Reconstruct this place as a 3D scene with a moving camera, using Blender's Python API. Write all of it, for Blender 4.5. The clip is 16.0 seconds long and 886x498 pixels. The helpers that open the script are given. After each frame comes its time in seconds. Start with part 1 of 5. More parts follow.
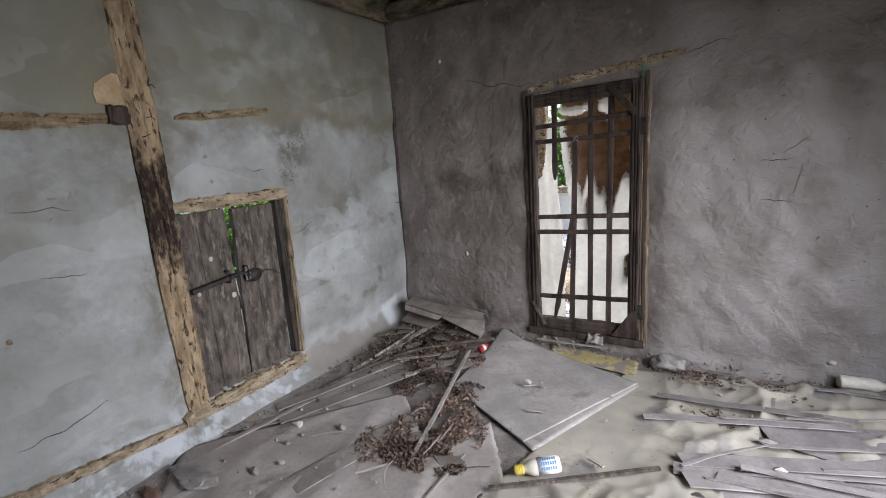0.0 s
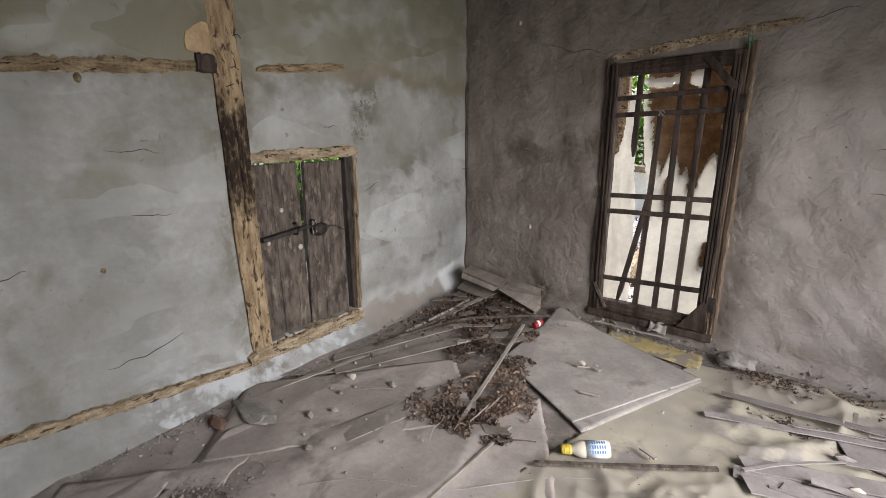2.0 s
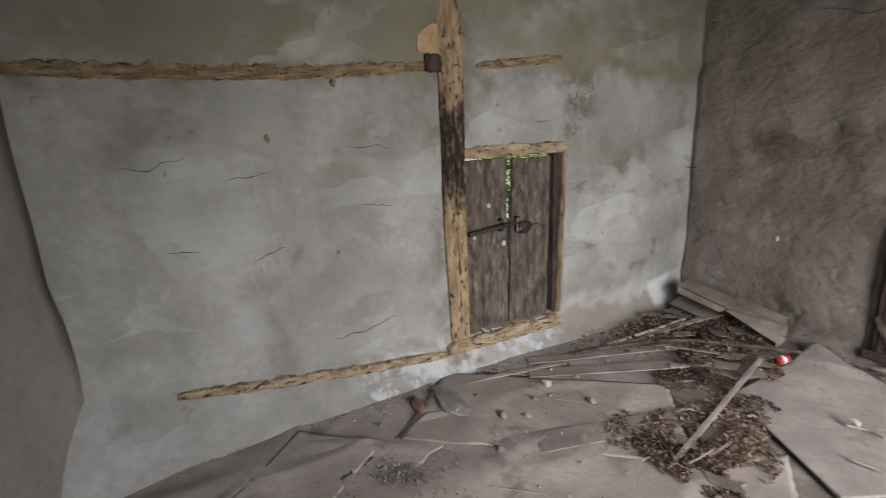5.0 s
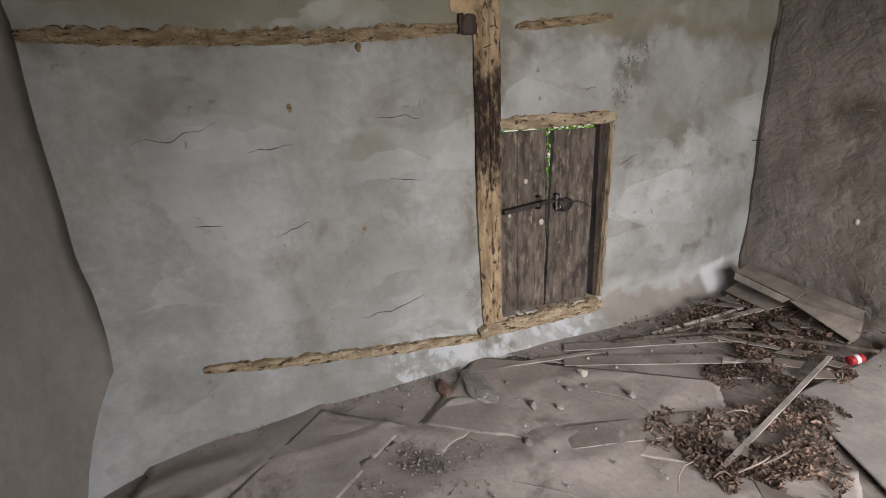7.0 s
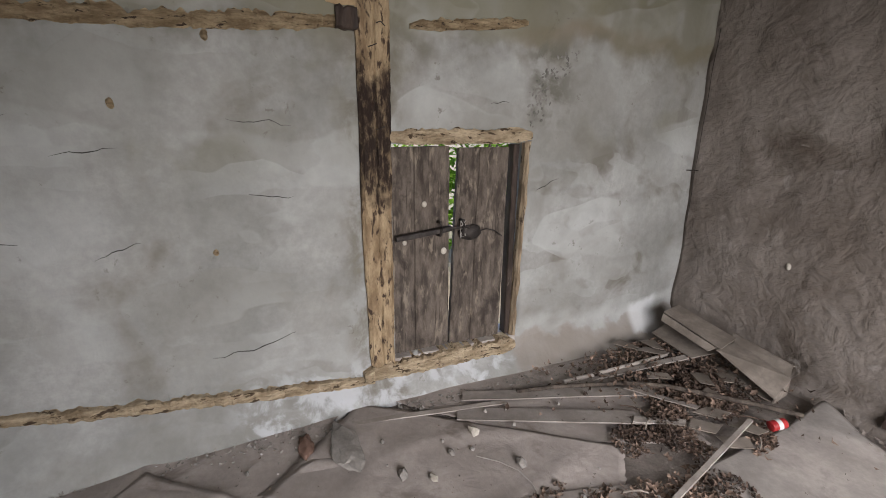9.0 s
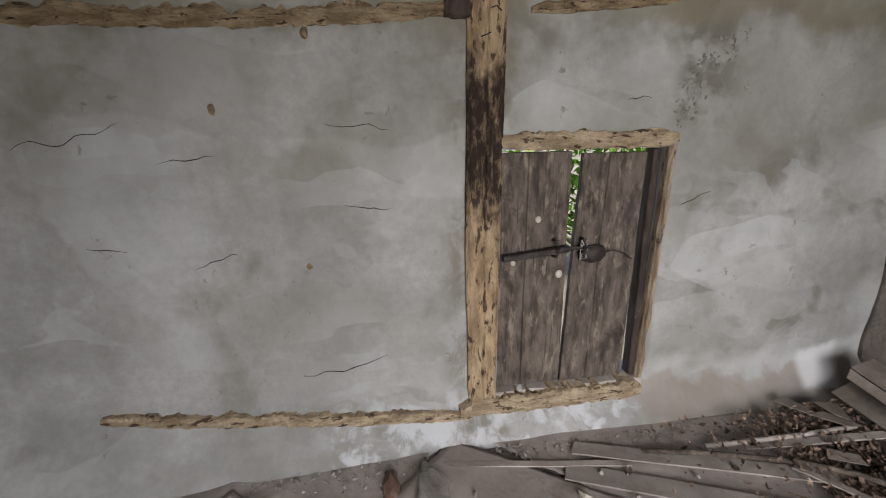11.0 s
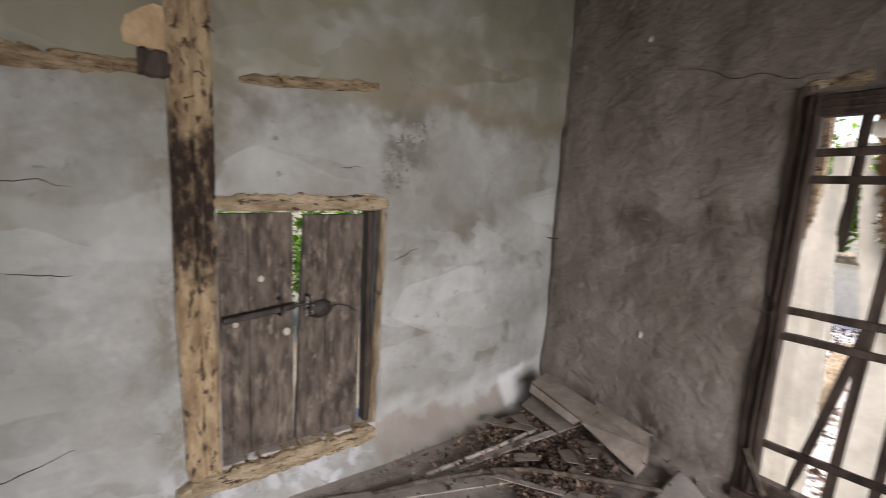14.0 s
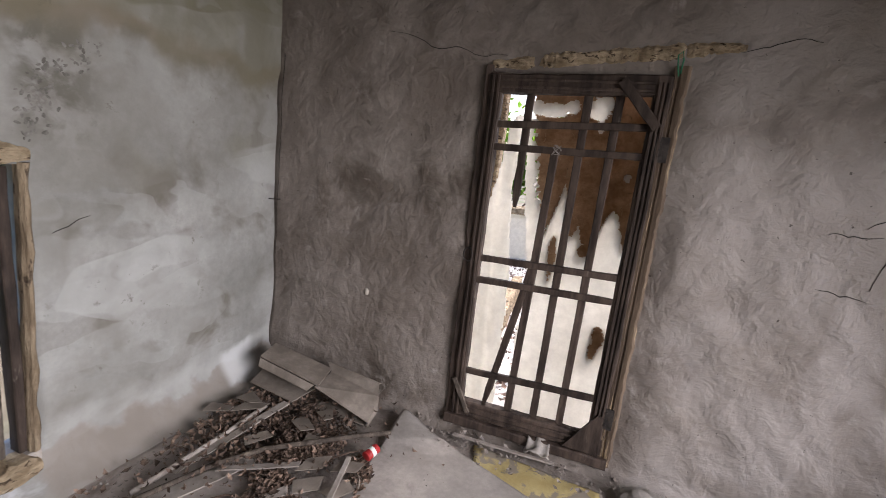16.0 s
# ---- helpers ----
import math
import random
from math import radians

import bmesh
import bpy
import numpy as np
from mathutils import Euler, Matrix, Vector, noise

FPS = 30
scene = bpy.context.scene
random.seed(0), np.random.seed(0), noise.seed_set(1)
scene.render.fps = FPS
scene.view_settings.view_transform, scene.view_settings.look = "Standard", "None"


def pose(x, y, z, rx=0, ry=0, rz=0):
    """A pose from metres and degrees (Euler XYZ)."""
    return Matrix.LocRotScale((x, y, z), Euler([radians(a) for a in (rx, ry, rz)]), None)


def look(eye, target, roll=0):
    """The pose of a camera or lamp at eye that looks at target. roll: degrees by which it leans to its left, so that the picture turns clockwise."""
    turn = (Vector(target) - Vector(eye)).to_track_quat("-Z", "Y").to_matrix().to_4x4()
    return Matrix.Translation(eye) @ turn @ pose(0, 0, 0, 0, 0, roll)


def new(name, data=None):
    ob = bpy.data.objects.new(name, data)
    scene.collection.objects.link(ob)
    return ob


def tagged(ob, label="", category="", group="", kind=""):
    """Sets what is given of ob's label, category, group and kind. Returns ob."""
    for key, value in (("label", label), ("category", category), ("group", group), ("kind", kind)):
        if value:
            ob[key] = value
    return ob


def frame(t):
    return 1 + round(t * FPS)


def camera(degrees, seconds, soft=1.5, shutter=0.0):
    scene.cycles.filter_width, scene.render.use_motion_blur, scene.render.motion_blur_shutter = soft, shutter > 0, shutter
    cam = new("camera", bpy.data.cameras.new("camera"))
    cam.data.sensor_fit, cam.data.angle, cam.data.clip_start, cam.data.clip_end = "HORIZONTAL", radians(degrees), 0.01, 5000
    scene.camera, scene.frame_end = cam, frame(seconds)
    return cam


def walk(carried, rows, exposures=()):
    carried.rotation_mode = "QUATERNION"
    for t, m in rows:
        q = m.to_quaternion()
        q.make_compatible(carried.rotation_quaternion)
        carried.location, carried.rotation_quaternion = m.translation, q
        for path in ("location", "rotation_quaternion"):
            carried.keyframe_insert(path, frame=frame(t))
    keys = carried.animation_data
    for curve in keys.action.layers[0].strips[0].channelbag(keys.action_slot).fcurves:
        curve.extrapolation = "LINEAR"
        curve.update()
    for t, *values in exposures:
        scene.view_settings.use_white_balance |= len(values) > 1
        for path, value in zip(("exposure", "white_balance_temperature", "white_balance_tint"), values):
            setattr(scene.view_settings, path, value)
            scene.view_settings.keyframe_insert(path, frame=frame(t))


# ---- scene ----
cam = camera(87.5, 16.0, soft=0.85, shutter=0.3)
PATH = [
    (0, (2.455, -3.152, 1.448), (1.389, -1.51, 1.04), -4.1),
    (0.5, (2.473, -3.144, 1.45), (1.418, -1.515, 0.965), -2.3),
    (1, (2.452, -3.156, 1.443), (1.362, -1.564, 0.916), -1.3),
    (1.5, (2.408, -3.158, 1.444), (1.194, -1.667, 0.891), -1.2),
    (2, (2.404, -3.147, 1.432), (1.157, -1.673, 0.907), -0.7),
    (2.5, (2.444, -3.122, 1.47), (1.288, -1.56, 0.997), -0.3),
    (3, (2.464, -3.108, 1.483), (1.38, -1.484, 1.054), -0.5),
    (3.5, (2.481, -3.113, 1.475), (1.319, -1.534, 1.076), -0.7),
    (4, (2.428, -3.145, 1.438), (1.012, -1.81, 0.98), -1.5),
    (4.5, (2.347, -3.162, 1.405), (0.783, -2.031, 0.882), -2.1),
    (5, (2.259, -3.144, 1.383), (0.516, -2.295, 0.893), -2.5),
    (5.2, (2.205, -3.144, 1.393), (0.425, -2.385, 0.888), -3.1),
    (7.3, (2.143, -2.958, 1.354), (0.346, -2.302, 0.769), -2.7),
    (7.5, (2.122, -2.886, 1.353), (0.325, -2.22, 0.78), -2.0),
    (8, (2.098, -2.772, 1.357), (0.316, -2.056, 0.797), -0.4),
    (8.2, (2.073, -2.708, 1.353), (0.32, -1.928, 0.792), 0.5),
    (10.3, (1.89, -2.385, 1.403), (0.045, -1.83, 0.864), 0.7),
    (10.5, (1.863, -2.393, 1.411), (0.004, -1.992, 0.791), -0.1),
    (11, (1.711, -2.404, 1.37), (-0.182, -2.089, 0.806), -0.5),
    (11.5, (1.623, -2.374, 1.373), (-0.289, -2.036, 0.892), 1.0),
    (12, (1.664, -2.341, 1.405), (-0.245, -1.936, 0.966), 2.0),
    (12.5, (1.731, -2.333, 1.418), (-0.164, -1.818, 1.036), 2.3),
    (13, (1.779, -2.327, 1.408), (-0.091, -1.724, 1.036), 2.0),
    (13.5, (1.821, -2.272, 1.385), (0.02, -1.465, 1.061), 1.8),
    (13.8, (1.829, -2.257, 1.408), (0.138, -1.24, 1.082), 2.6),
    (14, (1.875, -2.223, 1.422), (0.289, -1.049, 1.093), 3.1),
    (14.5, (1.964, -2.183, 1.434), (0.697, -0.677, 1.078), 3.8),
    (15, (1.959, -2.156, 1.418), (0.953, -0.468, 1.044), 4.4),
    (15.5, (1.877, -2.131, 1.413), (1.055, -0.351, 1.017), 5.7),
    (16, (1.831, -2.107, 1.425), (1.149, -0.273, 1.011), 6.3),
]
walk(cam, [(t, look(eye, target, roll)) for t, eye, target, roll in PATH],
     [(0.0, 1.37, 5800, 13), (1.5, 1.40, 6250, 13), (4.0, 1.38, 6400, 13), (8.0, 1.50, 6400, 15), (10.5, 1.46, 6300, 14), (12.0, 1.40, 6500, 15), (14.0, 1.48, 6450, 16), (16.0, 1.53, 6300, 18)])


# ---- light ----
SKY_STRENGTH, SUN_STRENGTH, DOORWAY_WATTS = 0.15, 2.5, 27.0
world = bpy.data.worlds.new("world")
scene.world = world
world.use_nodes = True
sky = world.node_tree.nodes.new("ShaderNodeTexSky")
sky.sky_type, sky.sun_disc = "NISHITA", False
sky.sun_elevation, sky.sun_rotation = radians(55), radians(20)
sky.air_density, sky.dust_density = 1.0, 3.0
world.node_tree.links.new(sky.outputs[0], world.node_tree.nodes["Background"].inputs[0])
world.node_tree.nodes["Background"].inputs[1].default_value = SKY_STRENGTH
sun_data = bpy.data.lights.new("sun", "SUN")
sun_data.energy, sun_data.angle, sun_data.color = SUN_STRENGTH, radians(40), (1.0, 0.95, 0.88)
sun = new("sun", sun_data)
sun.matrix_world = look((2.2, 6, 9.2), (0, 0, 0))
doorway_data = bpy.data.lights.new("doorway_skylight", "AREA")
doorway_data.shape, doorway_data.size, doorway_data.size_y = "RECTANGLE", 1.7, 1.9
doorway_data.energy, doorway_data.color = DOORWAY_WATTS, (1.0, 0.955, 0.89)
doorway = new("doorway_skylight", doorway_data)
doorway.matrix_world = look((4.0, -1.80, 1.2), (1.4, -1.42, -0.15))
doorway_data.spread = radians(106)

# ---- mesh helpers ----
ORIGIN = {}


def thing(name, at, label="", category="", group="", kind=""):
    """An empty at the thing's base, for its parts."""
    ob = new(name)
    ob.empty_display_size = 0.05
    ob.location = at
    ORIGIN[ob] = Vector(at)
    return tagged(ob, label, category, group, kind)


def part(name, bm, material, parent=None, label="", at=None, smooth=False):
    """One mesh object from a bmesh in world places, under its parent."""
    base = Vector(at) if at is not None else (ORIGIN[parent].copy() if parent else Vector((0, 0, 0)))
    bmesh.ops.recalc_face_normals(bm, faces=bm.faces)
    for v in bm.verts:
        v.co -= base
    me = bpy.data.meshes.new(name)
    bm.to_mesh(me)
    bm.free()
    me.materials.append(material)
    if smooth:
        me.polygons.foreach_set("use_smooth", [True] * len(me.polygons))
    ob = new(name, me)
    ORIGIN[ob] = base
    if parent:
        ob.parent = parent
        ob.location = base - ORIGIN[parent]
    else:
        ob.location = base
    return tagged(ob, label)


def wob(x, y=0.0, z=0.0, s=1.0):
    return noise.noise(Vector((x * s, y * s, z * s)))


def loft(rings, bm=None, caps=True):
    """Skin a row of rings with equal counts of points into one solid."""
    bm = bm or bmesh.new()
    rows = [[bm.verts.new(p) for p in ring] for ring in rings]
    n = len(rows[0])
    for a, b in zip(rows, rows[1:]):
        for i in range(n):
            bm.faces.new((a[i], a[(i + 1) % n], b[(i + 1) % n], b[i]))
    if caps:
        bm.faces.new(rows[0][::-1])
        bm.faces.new(rows[-1])
    return bm


def beam(p0, p1, w, h, side=(0, 0, 1), rough=0.0, steps=10, bevel=0.12, seed=0.0, taper=1.0, bm=None):
    """A timber of width w (across) and height h (along side) from p0 to p1, chamfered, with hewn unevenness."""
    p0, p1 = Vector(p0), Vector(p1)
    d = (p1 - p0).normalized()
    up = Vector(side)
    up = (up - d * up.dot(d)).normalized()
    ac = d.cross(up)
    c = bevel * min(w, h)
    rings = []
    for k in range(steps + 1):
        f = k / steps
        m = p0.lerp(p1, f)
        s = 1 + (taper - 1) * f
        W, Hh = w * s / 2, h * s / 2
        ring = []
        corners = ((W, Hh - c), (W - c, Hh), (-W + c, Hh), (-W, Hh - c), (-W, -Hh + c), (-W + c, -Hh), (W - c, -Hh), (W, -Hh + c))
        for j, (a, b) in enumerate(corners):
            na = rough * wob(f * steps * 0.9 + seed, j // 2 * 3.7, 1.3)
            nb = rough * wob(f * steps * 0.9 + seed, j // 2 * 2.9, 7.7)
            ring.append(m + ac * (a + na) + up * (b + nb))
        rings.append(ring)
    return loft(rings, bm)


def rod(points, r, sides=8, bm=None, r_end=None):
    """A round stick or cord along points."""
    pts = [Vector(p) for p in points]
    rings = []
    for k, p in enumerate(pts):
        d = (pts[min(k + 1, len(pts) - 1)] - pts[max(k - 1, 0)]).normalized()
        u = d.orthogonal().normalized() if abs(d.z) > 0.9 else Vector((0, 0, 1)).cross(d).normalized()
        v = d.cross(u)
        rr = r if r_end is None else r + (r_end - r) * k / (len(pts) - 1)
        rings.append([p + (u * math.cos(a) + v * math.sin(a)) * rr for a in [2 * math.pi * i / sides for i in range(sides)]])
    return loft(rings, bm)


def slab(outline, z0, thick, bm=None, lift=None):
    """A flat sheet with the given plan outline; lift(x, y) bends it."""
    bm = bm or bmesh.new()
    lo = [bm.verts.new((x, y, z0 + (lift(x, y) if lift else 0))) for x, y in outline]
    hi = [bm.verts.new((x, y, z0 + thick + (lift(x, y) if lift else 0))) for x, y in outline]
    n = len(outline)
    bm.faces.new(lo[::-1])
    bm.faces.new(hi)
    for i in range(n):
        bm.faces.new((lo[i], lo[(i + 1) % n], hi[(i + 1) % n], hi[i]))
    return bm


def sheet(corners, nu, nv, thick, lift, ragged=0.0, seed=0.0):
    """A bent sheet over four plan corners, with uneven edges; lift(x, y) is its height."""
    a, b, c, d = [Vector((*p, 0)) for p in corners]
    bm = bmesh.new()
    top, bot = {}, {}
    for i in range(nu + 1):
        for j in range(nv + 1):
            u, v = i / nu, j / nv
            u2 = u + (ragged * wob(v * nv * 0.7, seed, 3) if i in (0, nu) else 0)
            v2 = v + (ragged * wob(u * nu * 0.7, seed, 9) if j in (0, nv) else 0)
            p = a.lerp(b, u2).lerp(d.lerp(c, u2), v2)
            z = lift(p.x, p.y)
            top[i, j] = bm.verts.new((p.x, p.y, z + thick))
            bot[i, j] = bm.verts.new((p.x, p.y, z))
    for i in range(nu):
        for j in range(nv):
            bm.faces.new((top[i, j], top[i + 1, j], top[i + 1, j + 1], top[i, j + 1]))
            bm.faces.new((bot[i, j], bot[i, j + 1], bot[i + 1, j + 1], bot[i + 1, j]))
    for i in range(nu):
        for j in (0, nv):
            bm.faces.new((top[i, j], bot[i, j], bot[i + 1, j], top[i + 1, j]))
    for j in range(nv):
        for i in (0, nu):
            bm.faces.new((top[i, j], top[i, j + 1], bot[i, j + 1], bot[i, j]))
    return bm


def wall_solid(us, zs, place, hole, thick, bulge):
    """A plastered wall with a lumpy front. place(u, z, d) gives the point d metres into the room; hole(u, z) tells the openings."""
    bm = bmesh.new()
    F = {(i, j): bm.verts.new(place(u, z, bulge(u, z))) for i, u in enumerate(us) for j, z in enumerate(zs)}
    B = {(i, j): bm.verts.new(place(u, z, -thick)) for i, u in enumerate(us) for j, z in enumerate(zs)}
    full = {(i, j) for i in range(len(us) - 1) for j in range(len(zs) - 1)
            if not hole((us[i] + us[i + 1]) / 2, (zs[j] + zs[j + 1]) / 2)}
    for i, j in full:
        q = [(i, j), (i + 1, j), (i + 1, j + 1), (i, j + 1)]
        bm.faces.new([F[k] for k in q])
        bm.faces.new([B[k] for k in q[::-1]])
        for k, (di, dj) in enumerate(((0, -1), (1, 0), (0, 1), (-1, 0))):
            if (i + di, j + dj) not in full:
                a, b = q[k], q[(k + 1) % 4]
                bm.faces.new((F[a], B[a], B[b], F[b]))
    loose = [v for v in bm.verts if not v.link_faces]
    bmesh.ops.delete(bm, geom=loose, context="VERTS")
    return bm


def lines(lo, hi, step, must=()):
    """Grid lines from lo to hi that pass through the given places."""
    marks = sorted({lo, hi, *must})
    out = []
    for a, b in zip(marks, marks[1:]):
        n = max(1, round((b - a) / step))
        out += [a + (b - a) * k / n for k in range(n)]
    return out + [hi]


# ---- materials ----
def surface(name, dark, light, scale=3.0, stretch=(1, 1, 1), rough=0.85, bump=0.3, fine=30.0, spots=None, spot_scale=5.0,
            spot_at=0.62, spot_width=0.06, by_object=0.0, metal=0.0, depth=0.01, extra=None, relief=0.0, relief_scale=6.0, strokes=0.0, lets_through=0.0, by_piece=0.0):
    """Mottled colour at two scales, with fine relief, and stains or worn spots of another colour."""
    m = bpy.data.materials.new(name)
    m.use_nodes = True
    nt = m.node_tree
    N, L = nt.nodes, nt.links
    bsdf = N["Principled BSDF"]
    bsdf.inputs["Roughness"].default_value = rough
    bsdf.inputs["Metallic"].default_value = metal
    bsdf.inputs["Specular IOR Level"].default_value = 0.25
    co = N.new("ShaderNodeTexCoord")
    mp = N.new("ShaderNodeMapping")
    mp.inputs["Scale"].default_value = stretch
    L.new(co.outputs["Object"], mp.inputs["Vector"])

    def tex(sc, detail=6.0, rgh=0.6, dist=0.0, vec=None):
        t = N.new("ShaderNodeTexNoise")
        t.inputs["Scale"].default_value, t.inputs["Detail"].default_value = sc, detail
        t.inputs["Roughness"].default_value, t.inputs["Distortion"].default_value = rgh, dist
        L.new(vec or mp.outputs["Vector"], t.inputs["Vector"])
        return t.outputs["Fac"]

    def remap(v, a, b, lo=0.0, hi=1.0):
        r = N.new("ShaderNodeMapRange")
        r.interpolation_type = "SMOOTHSTEP"
        L.new(v, r.inputs["Value"])
        for key, x in (("From Min", a), ("From Max", b), ("To Min", lo), ("To Max", hi)):
            r.inputs[key].default_value = x
        return r.outputs["Result"]

    def mix(fac, a, b, blend="MIX"):
        x = N.new("ShaderNodeMix")
        x.data_type, x.blend_type = "RGBA", blend
        for sock, val in ((x.inputs["Factor"], fac), (x.inputs["A"], a), (x.inputs["B"], b)):
            if isinstance(val, (int, float)):
                sock.default_value = val
            elif isinstance(val, tuple):
                sock.default_value = (*val, 1)
            else:
                L.new(val, sock)
        return x.outputs["Result"]

    big, small = tex(scale), tex(fine, 8.0, 0.7)
    col = mix(remap(big, 0.32, 0.68), dark, light)
    col = mix(remap(small, 0.25, 0.75, 0.0, 0.35), col, tuple(c * 0.55 for c in dark))
    if spots:
        col = mix(remap(tex(spot_scale, 5.0, 0.62, 0.4), spot_at, spot_at + spot_width), col, spots)
    if extra:
        col = extra(N, L, co.outputs["Object"], tex, remap, mix, col)
    if by_piece:
        geo = N.new("ShaderNodeNewGeometry")
        hv = N.new("ShaderNodeHueSaturation")
        L.new(remap(geo.outputs["Random Per Island"], 0, 1, 1 - by_piece, 1 + by_piece), hv.inputs["Value"])
        L.new(col, hv.inputs["Color"])
        col = hv.outputs["Color"]
    if by_object:
        info = N.new("ShaderNodeObjectInfo")
        v = N.new("ShaderNodeHueSaturation")
        L.new(remap(info.outputs["Random"], 0, 1, 1 - by_object, 1 + by_object), v.inputs["Value"])
        L.new(col, v.inputs["Color"])
        col = v.outputs["Color"]
    L.new(col, bsdf.inputs["Base Color"])
    add = N.new("ShaderNodeMath")
    add.operation = "MULTIPLY_ADD"
    L.new(small, add.inputs[0])
    add.inputs[1].default_value = 0.35
    L.new(big, add.inputs[2])
    bp = N.new("ShaderNodeBump")
    bp.inputs["Strength"].default_value, bp.inputs["Distance"].default_value = bump, depth
    L.new(add.outputs[0], bp.inputs["Height"])
    normal = bp.outputs["Normal"]
    if relief:
        b2 = N.new("ShaderNodeBump")
        b2.inputs["Strength"].default_value, b2.inputs["Distance"].default_value = relief, 0.03
        L.new(tex(relief_scale, 6.0, 0.55, 0.5), b2.inputs["Height"])
        L.new(normal, b2.inputs["Normal"])
        normal = b2.outputs["Normal"]
    if strokes:
        turn, squash = N.new("ShaderNodeMapping"), N.new("ShaderNodeMapping")
        turn.inputs["Rotation"].default_value = (0, radians(38), 0)
        squash.inputs["Scale"].default_value = (0.6, 1, 1.1)
        L.new(co.outputs["Object"], turn.inputs["Vector"])
        L.new(turn.outputs["Vector"], squash.inputs["Vector"])
        b3 = N.new("ShaderNodeBump")
        b3.inputs["Strength"].default_value, b3.inputs["Distance"].default_value = strokes, 0.04
        L.new(tex(4.6, 5.0, 0.55, 0.6, squash.outputs["Vector"]), b3.inputs["Height"])
        L.new(normal, b3.inputs["Normal"])
        normal = b3.outputs["Normal"]
    L.new(normal, bsdf.inputs["Normal"])
    if lets_through:
        tr, ms = N.new("ShaderNodeBsdfTranslucent"), N.new("ShaderNodeMixShader")
        L.new(col, tr.inputs["Color"])
        ms.inputs[0].default_value = lets_through
        L.new(bsdf.outputs[0], ms.inputs[1])
        L.new(tr.outputs[0], ms.inputs[2])
        L.new(ms.outputs[0], N["Material Output"].inputs["Surface"])
    return m


def times(N, L, *vals):
    out = vals[0]
    for v in vals[1:]:
        m = N.new("ShaderNodeMath")
        m.operation = "MULTIPLY"
        L.new(out, m.inputs[0])
        L.new(v, m.inputs[1])
        out = m.outputs[0]
    return out


def trowelled(N, L, vec, remap, size, seed):
    """Two masks of overlapping trowel strokes: wobbly long patches, some pale and some dull, with a sharp lap on their edges."""
    nz = N.new("ShaderNodeTexNoise")
    nz.inputs["Scale"].default_value, nz.inputs["Detail"].default_value = size * 0.55, 3.0
    mp = N.new("ShaderNodeMapping")
    mp.inputs["Location"].default_value = (seed, seed * 1.7, seed * 0.6)
    mp.inputs["Rotation"].default_value = (0.25, 0, 0)
    mp.inputs["Scale"].default_value = (1, 0.55, 1.15)
    L.new(vec, mp.inputs["Vector"])
    L.new(mp.outputs["Vector"], nz.inputs["Vector"])
    sum_ = N.new("ShaderNodeVectorMath")
    sum_.operation = "MULTIPLY_ADD"
    L.new(nz.outputs["Color"], sum_.inputs[0])
    sum_.inputs[1].default_value = (0.6, 0.6, 0.6)
    L.new(mp.outputs["Vector"], sum_.inputs[2])
    vo = N.new("ShaderNodeTexVoronoi")
    vo.feature = "SMOOTH_F1"
    vo.inputs["Scale"].default_value, vo.inputs["Smoothness"].default_value = size, 0.16
    L.new(sum_.outputs[0], vo.inputs["Vector"])
    sp = N.new("ShaderNodeSeparateColor")
    L.new(vo.outputs["Color"], sp.inputs[0])
    return remap(sp.outputs[0], 0.45, 0.85), remap(sp.outputs[1], 0.45, 0.85)


